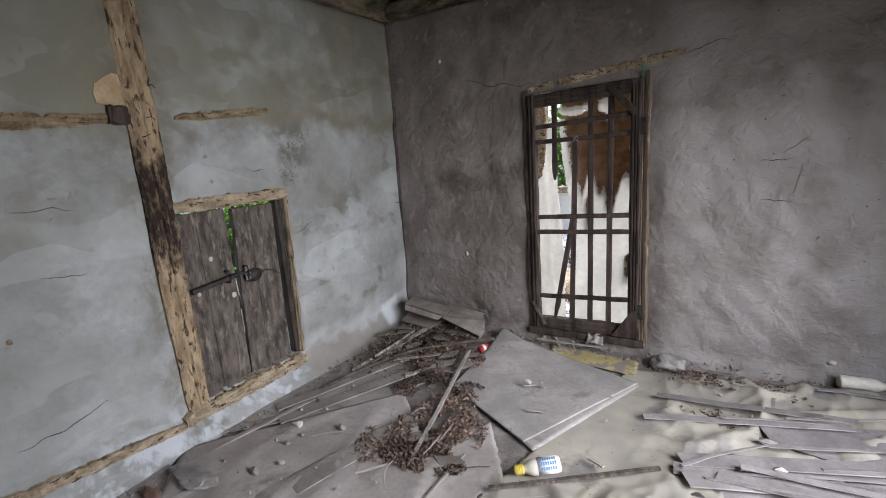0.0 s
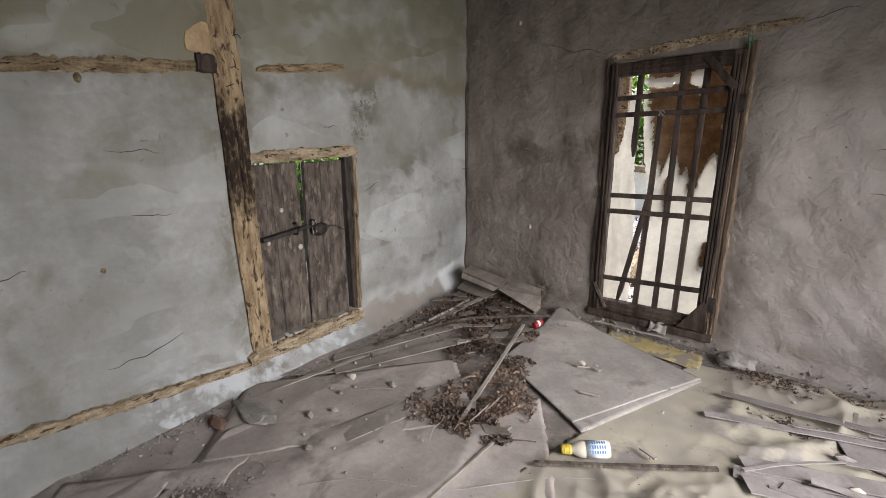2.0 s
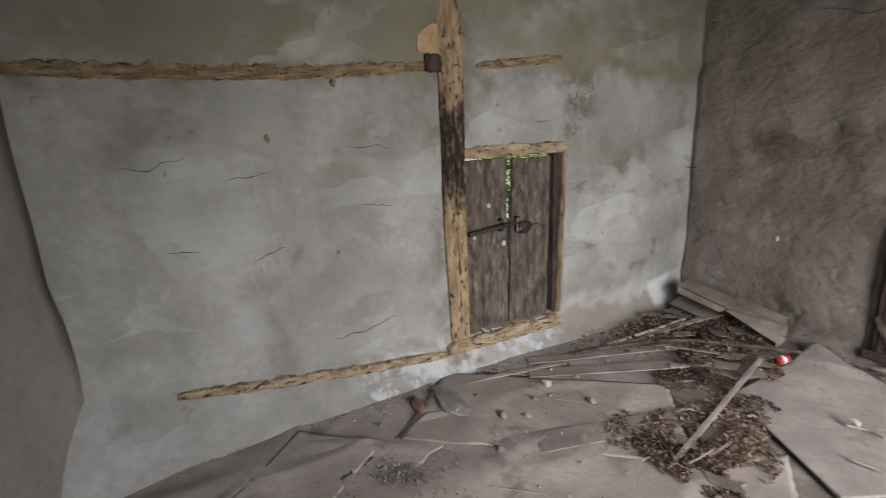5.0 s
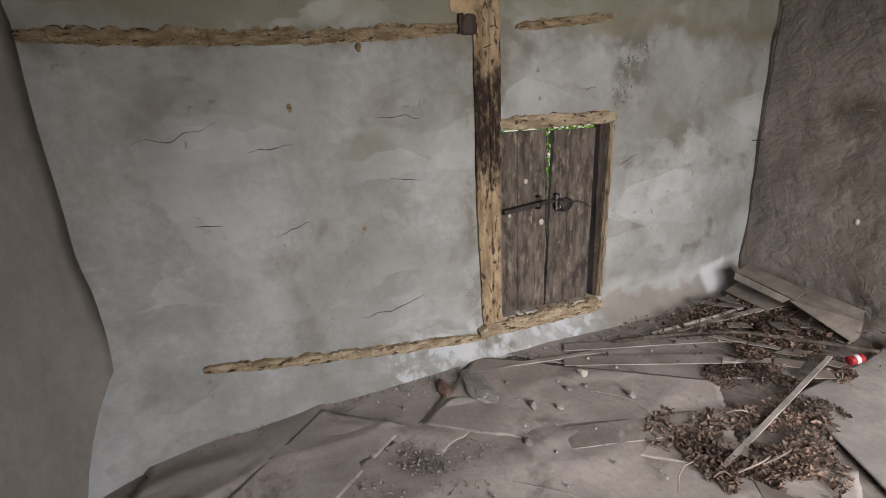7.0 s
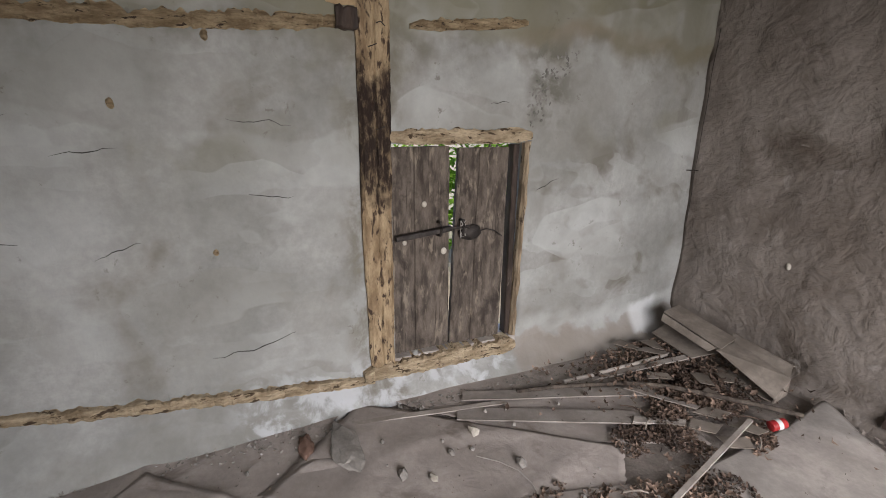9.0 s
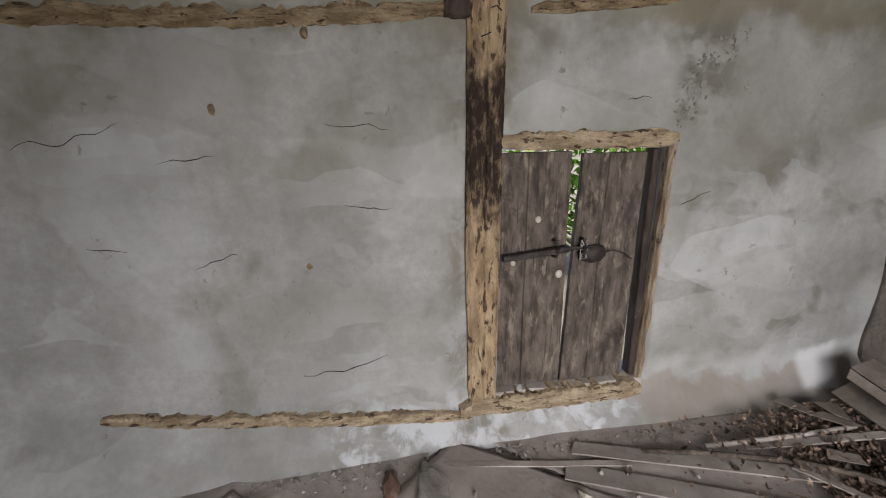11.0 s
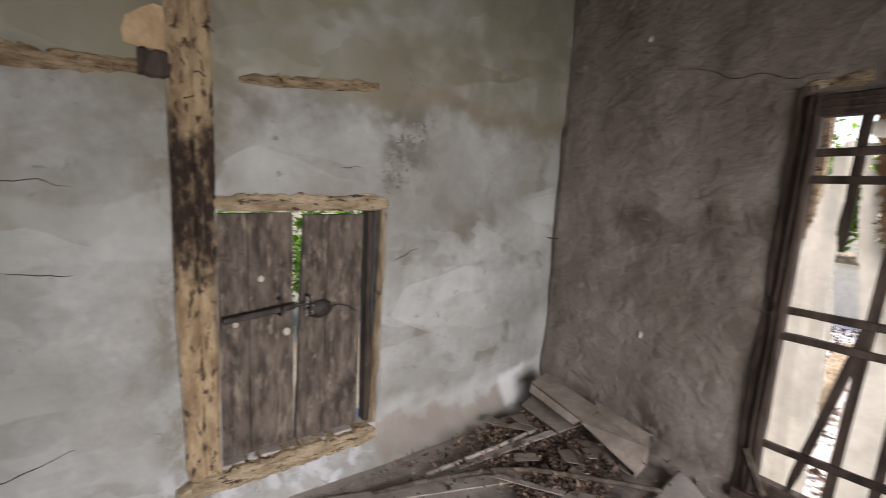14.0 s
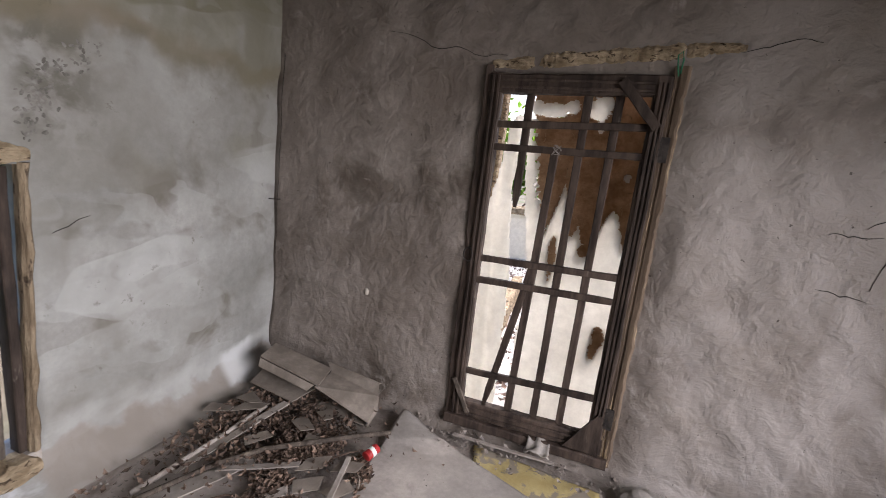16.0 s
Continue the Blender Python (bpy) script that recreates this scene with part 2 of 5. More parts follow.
def west_stains_and_shade(N, L, vec, tex, remap, mix, col):
    # damp brown and mildew blotches, whitish salt bloom on the plinth
    sp = N.new("ShaderNodeSeparateXYZ")
    L.new(vec, sp.inputs[0])
    rise = N.new("ShaderNodeMath")
    rise.operation = "MULTIPLY_ADD"
    L.new(tex(3, 4, 0.5, 0, vec), rise.inputs[0])
    rise.inputs[1].default_value = 0.3
    L.new(sp.outputs["Z"], rise.inputs[2])
    ridge = rise.outputs[0]
    low = remap(sp.outputs["Z"], 0.3, 0.1)
    near = times(N, L, remap(sp.outputs["Y"], -2.7, -2.5), remap(sp.outputs["Y"], -1.15, -1.35))
    col = mix(times(N, L, remap(tex(2.2, 4, 0.5, 0.6, vec), 0.52, 0.72), remap(tex(7, 4, 0.6, 0, vec), 0.3, 0.7, 0.3, 0.9)), col, (0.16, 0.145, 0.12))
    # olive upper coat; some of its darkness stands in for dimmer light up high
    col = mix(times(N, L, remap(ridge, 1.80, 1.90), remap(tex(3.2, 5, 0.6, 0.5, vec), 0.30, 0.60, 0.5, 1.0)), col, (0.205, 0.195, 0.142))
    col = mix(times(N, L, remap(tex(1.7, 4, 0.55, 0.4, vec), 0.50, 0.66, 0.0, 0.7), remap(sp.outputs["Z"], 0.95, 1.35)), col, (0.205, 0.20, 0.155))
    col = mix(times(N, L, remap(sp.outputs["Y"], -1.25, -1.0), remap(tex(3.6, 4, 0.55, 0.3, vec), 0.50, 0.72)), col, (0.15, 0.14, 0.12))
    for size, seed, amount in ((2.9, 0.0, 0.45), (5.2, 3.7, 0.28)):
        pale, dull = trowelled(N, L, vec, remap, size, seed)
        col = mix(times(N, L, pale, remap(tex(1.9, 3, 0.5, 0, vec), 0.35, 0.6, 0.0, amount)), col, (0.47, 0.49, 0.49))
        col = mix(times(N, L, dull, remap(tex(1.4, 3, 0.5, 0.2, vec), 0.35, 0.6, 0.0, amount)), col, (0.22, 0.215, 0.195))
    col = mix(times(N, L, remap(ridge, 1.80, 1.86), remap(ridge, 1.94, 1.88), remap(sp.outputs["Y"], -1.35, -1.15, 0.0, 0.55)), col, (0.22, 0.17, 0.115))
    # grime that has crept out from the post and from under the rails
    by_post = times(N, L, remap(sp.outputs["Y"], -2.16, -2.05), remap(sp.outputs["Y"], -1.78, -1.90), remap(tex(5.5, 5, 0.65, 0.4, vec), 0.42, 0.62, 0.0, 0.75))
    col = mix(by_post, col, (0.155, 0.14, 0.11))
    by_rail = times(N, L, remap(ridge, 1.66, 1.80), remap(ridge, 1.92, 1.84), remap(tex(4.5, 4, 0.55, 0.3, vec), 0.44, 0.66, 0.0, 0.55))
    col = mix(by_rail, col, (0.13, 0.12, 0.09))
    col = mix(times(N, L, remap(tex(17, 6, 0.7, 0.3, vec), 0.60, 0.68), remap(tex(2.3, 3, 0.5, 0, vec), 0.48, 0.62, 0.0, 0.7)), col, (0.15, 0.14, 0.12))
    col = mix(times(N, L, remap(sp.outputs["Y"], -1.42, -1.15), remap(ridge, 1.74, 1.86), remap(tex(2.8, 4, 0.55, 0.3, vec), 0.34, 0.62, 0.1, 0.7)), col, (0.165, 0.157, 0.112))
    smudge = times(N, L, remap(sp.outputs["Y"], -1.24, -1.14), remap(sp.outputs["Y"], -0.86, -1.05), remap(sp.outputs["Z"], 1.25, 1.4), remap(sp.outputs["Z"], 1.78, 1.62))
    col = mix(times(N, L, smudge, remap(tex(9, 5, 0.6, 0.3, vec), 0.40, 0.62, 0.0, 0.85)), col, (0.13, 0.125, 0.105))
    edge = N.new("ShaderNodeMath")
    edge.operation = "MULTIPLY_ADD"
    L.new(tex(5, 4, 0.5, 0, vec), edge.inputs[0])
    edge.inputs[1].default_value = 0.25
    L.new(sp.outputs["Z"], edge.inputs[2])
    col = mix(times(N, L, remap(edge.outputs[0], 0.32, 0.30), remap(sp.outputs["Y"], -1.25, -1.2, 0.0, 0.7)), col, (0.27, 0.24, 0.215))
    col = mix(times(N, L, remap(edge.outputs[0], 0.42, 0.34), remap(edge.outputs[0], 0.28, 0.33), remap(sp.outputs["Y"], -1.2, -1.1, 0.0, 0.32)), col, (0.52, 0.53, 0.53))
    col = mix(times(N, L, remap(edge.outputs[0], 0.21, 0.24), remap(edge.outputs[0], 0.42, 0.36), remap(sp.outputs["Y"], -0.40, -0.34), remap(sp.outputs["Y"], -0.14, -0.2, 0.0, 0.75)), col, (0.60, 0.62, 0.64))
    col = mix(times(N, L, low, near, remap(tex(7, 5, 0.6, 0.3, vec), 0.46, 0.60, 0.0, 0.8)), col, (0.50, 0.52, 0.55))
    return col


def pits_and_side_light(N, L, vec, tex, remap, mix, col):
    # small dark pits and paler rubbed ridges
    sp = N.new("ShaderNodeSeparateXYZ")
    L.new(vec, sp.inputs[0])
    # greyer plaster right of the door, lightened further to stand in for raking light
    col = mix(times(N, L, remap(sp.outputs["X"], 1.85, 2.25), remap(tex(2.6, 4, 0.55, 0.5, vec), 0.32, 0.62, 0.25, 0.85)), col, (0.37, 0.342, 0.33))
    col = mix(remap(tex(42, 4, 0.55, 0, vec), 0.69, 0.73, 0.0, 0.8), col, (0.07, 0.06, 0.052))
    return mix(times(N, L, remap(tex(11, 5, 0.6, 0.6, vec), 0.56, 0.70), remap(tex(1.1, 2, 0.5, 0, vec), 0.45, 0.6, 0.0, 0.5)), col, (0.40, 0.375, 0.355))


PLASTER_WEST = surface("grey_cement_plaster", (0.25, 0.253, 0.243), (0.40, 0.405, 0.398), scale=2.1, fine=24, bump=0.45, depth=0.014, extra=west_stains_and_shade, relief=0.34, relief_scale=5.5,
                       spots=(0.14, 0.13, 0.115), spot_scale=38, spot_at=0.735, spot_width=0.02)
PLASTER_NORTH = surface("brown_grey_mud_plaster", (0.18, 0.153, 0.133), (0.31, 0.278, 0.255), scale=1.9, fine=26, bump=0.8, depth=0.024,
                        spots=(0.115, 0.094, 0.078), spot_scale=2.2, spot_at=0.50, spot_width=0.22, relief=0.75, relief_scale=9, strokes=0.45, extra=pits_and_side_light)
PLASTER_SOUTH = surface("warm_grey_plaster", (0.24, 0.22, 0.20), (0.34, 0.32, 0.295), scale=1.5, fine=20, bump=0.4, depth=0.015)
OLD_WOOD = surface("weathered_tan_timber", (0.25, 0.18, 0.105), (0.56, 0.44, 0.285), scale=18, stretch=(1, 0.55, 2.0), fine=110, bump=1.0, depth=0.03,
                   spots=(0.07, 0.048, 0.033), spot_scale=34, spot_at=0.58, spot_width=0.06, rough=0.92, relief=0.9, relief_scale=26)


PALE_WOOD = surface("bare_pale_timber", (0.33, 0.25, 0.16), (0.66, 0.54, 0.38), scale=16, stretch=(1, 0.5, 1.8), fine=110, bump=1.0, depth=0.03,
                    spots=(0.10, 0.07, 0.045), spot_scale=26, spot_at=0.57, spot_width=0.05, rough=0.92, relief=0.8, relief_scale=28)


UPRIGHT_WOOD = surface("weathered_upright_timber", (0.20, 0.15, 0.10), (0.48, 0.385, 0.27), scale=12, stretch=(1.8, 1.8, 0.45), fine=100, bump=1.0, depth=0.02,
                       spots=(0.09, 0.066, 0.048), spot_scale=20, spot_at=0.55, spot_width=0.08, rough=0.92, relief=0.6, relief_scale=24)


def scorch(N, L, vec, tex, remap, mix, col):
    # a dark smoked stretch half-way up the post
    sp = N.new("ShaderNodeSeparateXYZ")
    L.new(vec, sp.inputs[0])
    nz = tex(7, 4, 0.6, 0.2, vec)
    w = N.new("ShaderNodeMath")
    w.operation = "MULTIPLY_ADD"
    L.new(nz, w.inputs[0])
    w.inputs[1].default_value = 0.5
    L.new(sp.outputs["Z"], w.inputs[2])
    m = times(N, L, remap(w.outputs[0], 1.15, 1.32), remap(w.outputs[0], 1.86, 1.72))
    m = times(N, L, m, remap(tex(26, 5, 0.65, 0.2), 0.30, 0.55, 0.45, 1.0))
    return mix(m, col, (0.030, 0.020, 0.016))


def board_stains(N, L, vec, tex, remap, mix, col):
    # long dark splits in the grain and blackened wet patches low on the leaves
    st = N.new("ShaderNodeMapping")
    st.inputs["Scale"].default_value = (7, 7, 0.45)
    L.new(vec, st.inputs["Vector"])
    col = mix(remap(tex(9, 5, 0.6, 0.3, st.outputs["Vector"]), 0.60, 0.68, 0.0, 0.7), col, (0.025, 0.019, 0.016))
    return mix(remap(tex(4.5, 5, 0.65, 0.4, vec), 0.55, 0.70, 0.0, 0.75), col, (0.026, 0.02, 0.018))


POST_WOOD = surface("post_timber", (0.25, 0.175, 0.105), (0.52, 0.40, 0.255), scale=14, stretch=(1.7, 1.7, 0.6), fine=100, bump=1.0, depth=0.012,
                    spots=(0.07, 0.047, 0.034), spot_scale=20, spot_at=0.53, spot_width=0.09, rough=0.92, extra=scorch, relief=0.7, relief_scale=24)
BOARD_WOOD = surface("grey_brown_board", (0.05, 0.04, 0.034), (0.15, 0.125, 0.105), scale=11, stretch=(2.2, 2.2, 0.7), fine=120, bump=1.0, depth=0.008, extra=board_stains,
                     spots=(0.20, 0.168, 0.135), spot_scale=16, spot_at=0.52, spot_width=0.2, by_object=0.12, rough=0.88)
DARK_WOOD = surface("dark_stained_lattice_wood", (0.024, 0.0175, 0.015), (0.095, 0.07, 0.058), scale=12, stretch=(1.8, 1.8, 0.35), fine=70, bump=0.6, depth=0.004,
                    spots=(0.12, 0.10, 0.085), spot_scale=16, spot_at=0.66, by_object=0.15, rough=0.65)
# near-black tone for the timber of the roof space
ROOF_WOOD = surface("dark_roof_timber", (0.014, 0.012, 0.01), (0.04, 0.034, 0.028), scale=4, fine=20, bump=0.6)
PLATE_WOOD = surface("dusty_plate_timber", (0.09, 0.072, 0.046), (0.25, 0.20, 0.135), scale=9, stretch=(0.5, 0.5, 1.6), fine=60, bump=1.0, spots=(0.04, 0.034, 0.026), spot_scale=15, spot_at=0.53, spot_width=0.12, relief=0.7, relief_scale=16)
IRON = surface("rusted_iron", (0.03, 0.027, 0.026), (0.075, 0.065, 0.06), scale=25, fine=90, bump=0.4, rough=0.6, metal=0.5, spots=(0.12, 0.06, 0.035), spot_scale=30, spot_at=0.65)
DIRT = surface("dry_floor_dirt", (0.20, 0.175, 0.158), (0.36, 0.32, 0.295), scale=8, fine=60, bump=0.9, depth=0.02)
SHEET_GREY = surface("dusty_grey_floor_sheet", (0.31, 0.275, 0.255), (0.46, 0.415, 0.39), scale=2.4, fine=34, bump=0.4, spots=(0.22, 0.19, 0.172), spot_scale=3.5, spot_at=0.55, spot_width=0.12, rough=0.7, relief=0.25, relief_scale=9)
SHEET_CREAM = surface("dusty_cream_vinyl", (0.31, 0.285, 0.25), (0.49, 0.45, 0.36), scale=3.0, fine=24, bump=0.2, spots=(0.235, 0.215, 0.205), spot_scale=3.2, spot_at=0.5, spot_width=0.16, rough=0.55)
VINYL_YELLOW = surface("yellowed_vinyl", (0.40, 0.32, 0.14), (0.55, 0.46, 0.23), scale=9, fine=40, bump=0.2, spots=(0.26, 0.23, 0.19), spot_scale=8, spot_at=0.52, rough=0.6)
MAT_GREY = surface("dusty_grey_mat", (0.29, 0.27, 0.255), (0.42, 0.39, 0.37), scale=4, fine=40, bump=0.35, spots=(0.22, 0.20, 0.185), spot_scale=5, spot_at=0.56, spot_width=0.15, rough=0.75, relief=0.12, relief_scale=7)
PANEL_GREY = surface("dusty_panel_strip", (0.19, 0.172, 0.168), (0.31, 0.282, 0.28), scale=5, fine=60, bump=0.4, by_object=0.22, rough=0.7, spots=(0.15, 0.13, 0.12), spot_scale=7, spot_at=0.56, spot_width=0.1)
CARD = surface("dusty_cardboard", (0.20, 0.172, 0.148), (0.35, 0.308, 0.27), scale=6, fine=40, bump=0.3, by_object=0.15)
SLAT_GREY = surface("grey_brown_slat", (0.26, 0.23, 0.21), (0.42, 0.385, 0.355), scale=6, fine=40, bump=0.4, by_object=0.2, rough=0.8)
LEAF_DRY = surface("dry_leaf", (0.075, 0.052, 0.042), (0.25, 0.18, 0.14), scale=3, fine=25, bump=0.3, spots=(0.28, 0.22, 0.17), spot_scale=2.5, spot_at=0.62, by_piece=0.6)
STONE = surface("dusty_rubble", (0.24, 0.225, 0.21), (0.40, 0.375, 0.35), scale=12, fine=60, bump=0.7, by_object=0.2)
PLASTER_CHIP = surface("pale_chip", (0.42, 0.39, 0.34), (0.55, 0.51, 0.45), scale=20, fine=60, bump=0.5)
PAPER_CREAM = surface("cream_wall_paper", (0.76, 0.74, 0.68), (0.87, 0.85, 0.79), scale=3, fine=20, bump=0.15, rough=0.8, lets_through=0.6)
CLAY_BROWN = surface("brown_straw_clay", (0.29, 0.18, 0.10), (0.52, 0.365, 0.235), scale=12, fine=60, bump=1.0, depth=0.014, spots=(0.46, 0.36, 0.23), spot_scale=28, spot_at=0.64, lets_through=0.24, relief=0.6, relief_scale=20)
BARE_CLAY = surface("bare_tan_clay", (0.38, 0.27, 0.155), (0.55, 0.42, 0.26), scale=12, fine=70, bump=0.6, relief=0.4, relief_scale=22)
YARD = surface("pale_yard_floor", (0.42, 0.40, 0.37), (0.62, 0.60, 0.57), scale=3, fine=25, bump=0.5, spots=(0.16, 0.12, 0.10), spot_scale=5, spot_at=0.6)
GREEN = surface("sunlit_leaf", (0.09, 0.19, 0.02), (0.20, 0.37, 0.04), scale=4, fine=12, bump=0.1, by_piece=0.35, lets_through=0.5)
BARK = surface("grey_bark", (0.08, 0.065, 0.05), (0.17, 0.145, 0.115), scale=12, fine=50, bump=0.8)
PLASTIC_WHITE = surface("milky_plastic", (0.62, 0.58, 0.49), (0.76, 0.72, 0.63), scale=14, fine=50, bump=0.05, rough=0.4, spots=(0.45, 0.41, 0.34), spot_scale=10, spot_at=0.6)
LABEL_WHITE = surface("white_label", (0.66, 0.67, 0.68), (0.76, 0.77, 0.78), scale=14, fine=40, bump=0.05, rough=0.5)
LABEL_BLUE = surface("blue_print", (0.10, 0.22, 0.42), (0.16, 0.32, 0.55), scale=20, fine=50, bump=0.05, rough=0.5)
CAP_YELLOW = surface("yellow_plastic", (0.48, 0.36, 0.05), (0.62, 0.49, 0.10), scale=20, fine=50, bump=0.05, rough=0.45)
RED = surface("red_paint", (0.32, 0.022, 0.025), (0.46, 0.045, 0.045), scale=20, fine=50, bump=0.05, rough=0.45)
CRACK = surface("dark_crack", (0.03, 0.028, 0.025), (0.07, 0.065, 0.06), scale=30, fine=60, bump=0.3)

# ---- structure ----
RX, SY, TOP = 3.9, -3.83, 2.48      # east wall, south wall, wall height
DX0, DX1, DZ0, DZ1 = 1.185, 1.955, 0.10, 1.80   # lattice doorway
HY0, HY1, HZ0, HZ1 = -1.89, -1.185, 0.19, 1.235  # shutter opening


def west_bulge(y, z):
    d = 0.012 * wob(y, z, 0.3, 1.7) + 0.006 * wob(y, z, 4.1, 6)
    foot = 0.16 - 0.105 * (y + 2.06) if y < -2.06 else 0.16
    if z > 1.70:
        d += 0.014 * min(1.0, (z - 1.70) / 0.05)
    if z < foot:
        d += 0.02 + 0.72 * (foot - max(z, 0.0))
    if y < -3.35:
        d += 0.14 * ((-3.35 - y) / 0.48) ** 2 * max(0.0, 1 - z / 0.7)
    if HY0 - 0.12 < y < HY1 + 0.1 and HZ0 - 0.1 < z < HZ1 + 0.1:
        d *= 0.3
    return d


def north_bulge(x, z):
    stroke = wob(x * 0.8 + z * 0.7, (z * 0.8 - x * 0.6) * 0.35, 5.1, 9)
    d = 0.024 * wob(x, z, 2.3, 1.6) + 0.012 * wob(x, z, 8.1, 5) + 0.012 * stroke * (0.35 + 0.8 * min(1.0, max(0.0, x - 1.6)))
    if x > 1.95:
        d += 0.035 * min(1.0, (x - 1.95) / 0.12) * min(1.0, max(0.0, (1.95 - z) / 0.2))
    if z < 0.1:
        d += 0.05 * (0.1 - z) / 0.1
    return d


wall_west = part("wall_west", wall_solid(lines(SY - 0.2, 0.2, 0.035, (HY0, HY1)), lines(-0.1, TOP, 0.035, (HZ0, HZ1)),
                 lambda u, z, d: (d, u, z), lambda u, z: HY0 < u < HY1 and HZ0 < z < HZ1, 0.16, west_bulge), PLASTER_WEST, smooth=True)
tagged(wall_west, "cracked grey cement plaster wall with damp stains", "wall", kind="structure")
wall_north = part("wall_north", wall_solid(lines(0.0, RX, 0.025, (DX0, DX1)), lines(-0.1, TOP, 0.025, (DZ0, DZ1)),
                  lambda u, z, d: (u, -d, z), lambda u, z: DX0 < u < DX1 and DZ0 < z < DZ1, 0.16, north_bulge), PLASTER_NORTH, smooth=True)
tagged(wall_north, "brownish grey mud plaster wall with trowel marks", "wall", kind="structure")
wall_south = part("wall_south", wall_solid(lines(0.0, RX, 0.08), lines(-0.1, TOP, 0.08),
                  lambda u, z, d: (u, SY + d, z), lambda u, z: False, 0.16,
                  lambda x, z: 0.02 * wob(x, z, 5, 2) + 0.16 * max(0.0, 1 - x / 0.38) ** 2 * max(0.3, 1 - z / 1.2)), PLASTER_SOUTH, smooth=True)
tagged(wall_south, "warm grey plaster wall rounding into the corner", "wall", kind="structure")
EY0, EY1, EZ1 = -2.65, -0.85, 2.05
wall_east = part("wall_east", wall_solid(lines(SY - 0.2, 0.2, 0.1, (EY0, EY1)), lines(-0.1, TOP, 0.1, (0.0, EZ1)),
                 lambda u, z, d: (RX - d, u, z), lambda u, z: EY0 < u < EY1 and 0 < z < EZ1, 0.16, lambda y, z: 0.01 * wob(y, z, 6, 2)), PLASTER_SOUTH, smooth=True)
tagged(wall_east, "plain grey plaster wall with an open doorway", "wall", kind="structure")

bm = bmesh.new()
bmesh.ops.create_grid(bm, x_segments=60, y_segments=60, size=1, matrix=Matrix.Translation((RX / 2, SY / 2, 0.012)) @ Matrix.Diagonal((RX / 2 + 0.15, -SY / 2 + 0.15, 1, 1)))
for v in bm.verts:
    v.co.z += 0.006 * wob(v.co.x, v.co.y, 0, 4)
floor = tagged(part("floor", bm, DIRT, smooth=True), "dry earthen floor strewn with dust", "floor", kind="structure")

bm = bmesh.new()
bmesh.ops.create_cube(bm, size=1, matrix=Matrix.Translation((RX / 2, SY / 2, 2.86)) @ Matrix.Diagonal((RX + 0.5, -SY + 0.6, 0.06, 1)))
for k in range(9):
    x = 0.2 + k * 0.45
    rod([(x, SY - 0.1 + (0.2 - SY) * f / 6, 2.74 + 0.012 * wob(f, k)) for f in range(7)], 0.055, 8, bm)
tagged(part("ceiling", bm, ROOF_WOOD), "dark ceiling with round rafters", "ceiling", kind="structure")
wp = thing("wall_plate_west", (0, -1.9, TOP), "dusty timber plate on top of the grey wall", "beam", kind="structure")
part("timber", beam((-0.02, SY - 0.1, TOP + 0.09), (-0.02, 0.1, TOP + 0.09), 0.2, 0.18, rough=0.025, steps=24), PLATE_WOOD, wp)
part("board_strip", beam((-0.03, SY - 0.1, TOP + 0.28), (-0.03, 0.1, TOP + 0.28), 0.12, 0.2, rough=0.02, steps=20, seed=5), ROOF_WOOD, wp)
wp = thing("wall_plate_north", (1.9, 0, TOP), "dusty timber plate on top of the brown wall", "beam", kind="structure")
part("timber", beam((0.09, 0.02, TOP + 0.06), (RX, 0.02, TOP + 0.06), 0.2, 0.12, rough=0.02, steps=24, seed=9), PLATE_WOOD, wp)
part("board_strip", beam((0.05, 0.03, TOP + 0.25), (RX, 0.03, TOP + 0.25), 0.12, 0.26, rough=0.02, steps=20, seed=7), ROOF_WOOD, wp)
bm = bmesh.new()
for a, b in (((0, SY - 0.05, TOP + 0.18), (RX, SY - 0.05, TOP + 0.18)), ((RX + 0.05, SY, TOP + 0.18), (RX + 0.05, 0.1, TOP + 0.18))):
    beam(a, b, 0.2, 0.36, rough=0.02, steps=16, bm=bm)
tagged(part("wall_plate_rear", bm, ROOF_WOOD), "dark timber plate closing the wall tops", "beam", kind="structure")


def exposed_timber(name, pts, half, material, parent, front=0.014, seed=0.0, n=40, wall="west", rag=0.5, sag=0.0):
    """A ragged stretch of timber laid bare in the plaster; pts are (along, height) ends."""
    (u0, z0), (u1, z1) = pts
    sag_at = sag
    rings = []
    for k in range(n + 1):
        f = k / n
        u, zc = u0 + (u1 - u0) * f, z0 + (z1 - z0) * f - sag_at * math.sin(math.pi * f)
        e = min(1.0, 0.3 + 4 * min(f, 1 - f) + 0.25)
        up = half * e * (1 + rag * 1.2 * wob(u * 6, seed) + rag * wob(u * 22, seed + 3) + 0.7 * rag * wob(u * 57, seed + 5))
        dn = half * e * (1 + 0.5 * rag * 1.2 * wob(u * 6, seed + 7) + 0.5 * rag * wob(u * 22, seed + 9) + 0.25 * rag * wob(u * 57, seed + 11))
        base = west_bulge(u, zc) if wall == "west" else north_bulge(u, zc)
        fr = base + front + 0.009 * wob(u * 9, seed + 2) + 0.007 * wob(u * 35, seed + 6) + 0.005 * wob(u * 80, seed + 13)
        ring = []
        for d, z in ((-0.05, zc - dn), (fr - 0.008, zc - dn), (fr, zc - dn * 0.55), (fr + 0.006 * wob(u * 30, seed), zc + up * 0.1), (fr, zc + up * 0.6), (fr - 0.008, zc + up), (-0.05, zc + up)):
            ring.append((d, u, z) if wall == "west" else (u, -d, z))
        rings.append(ring)
    return part(name, loft(rings), material, parent)


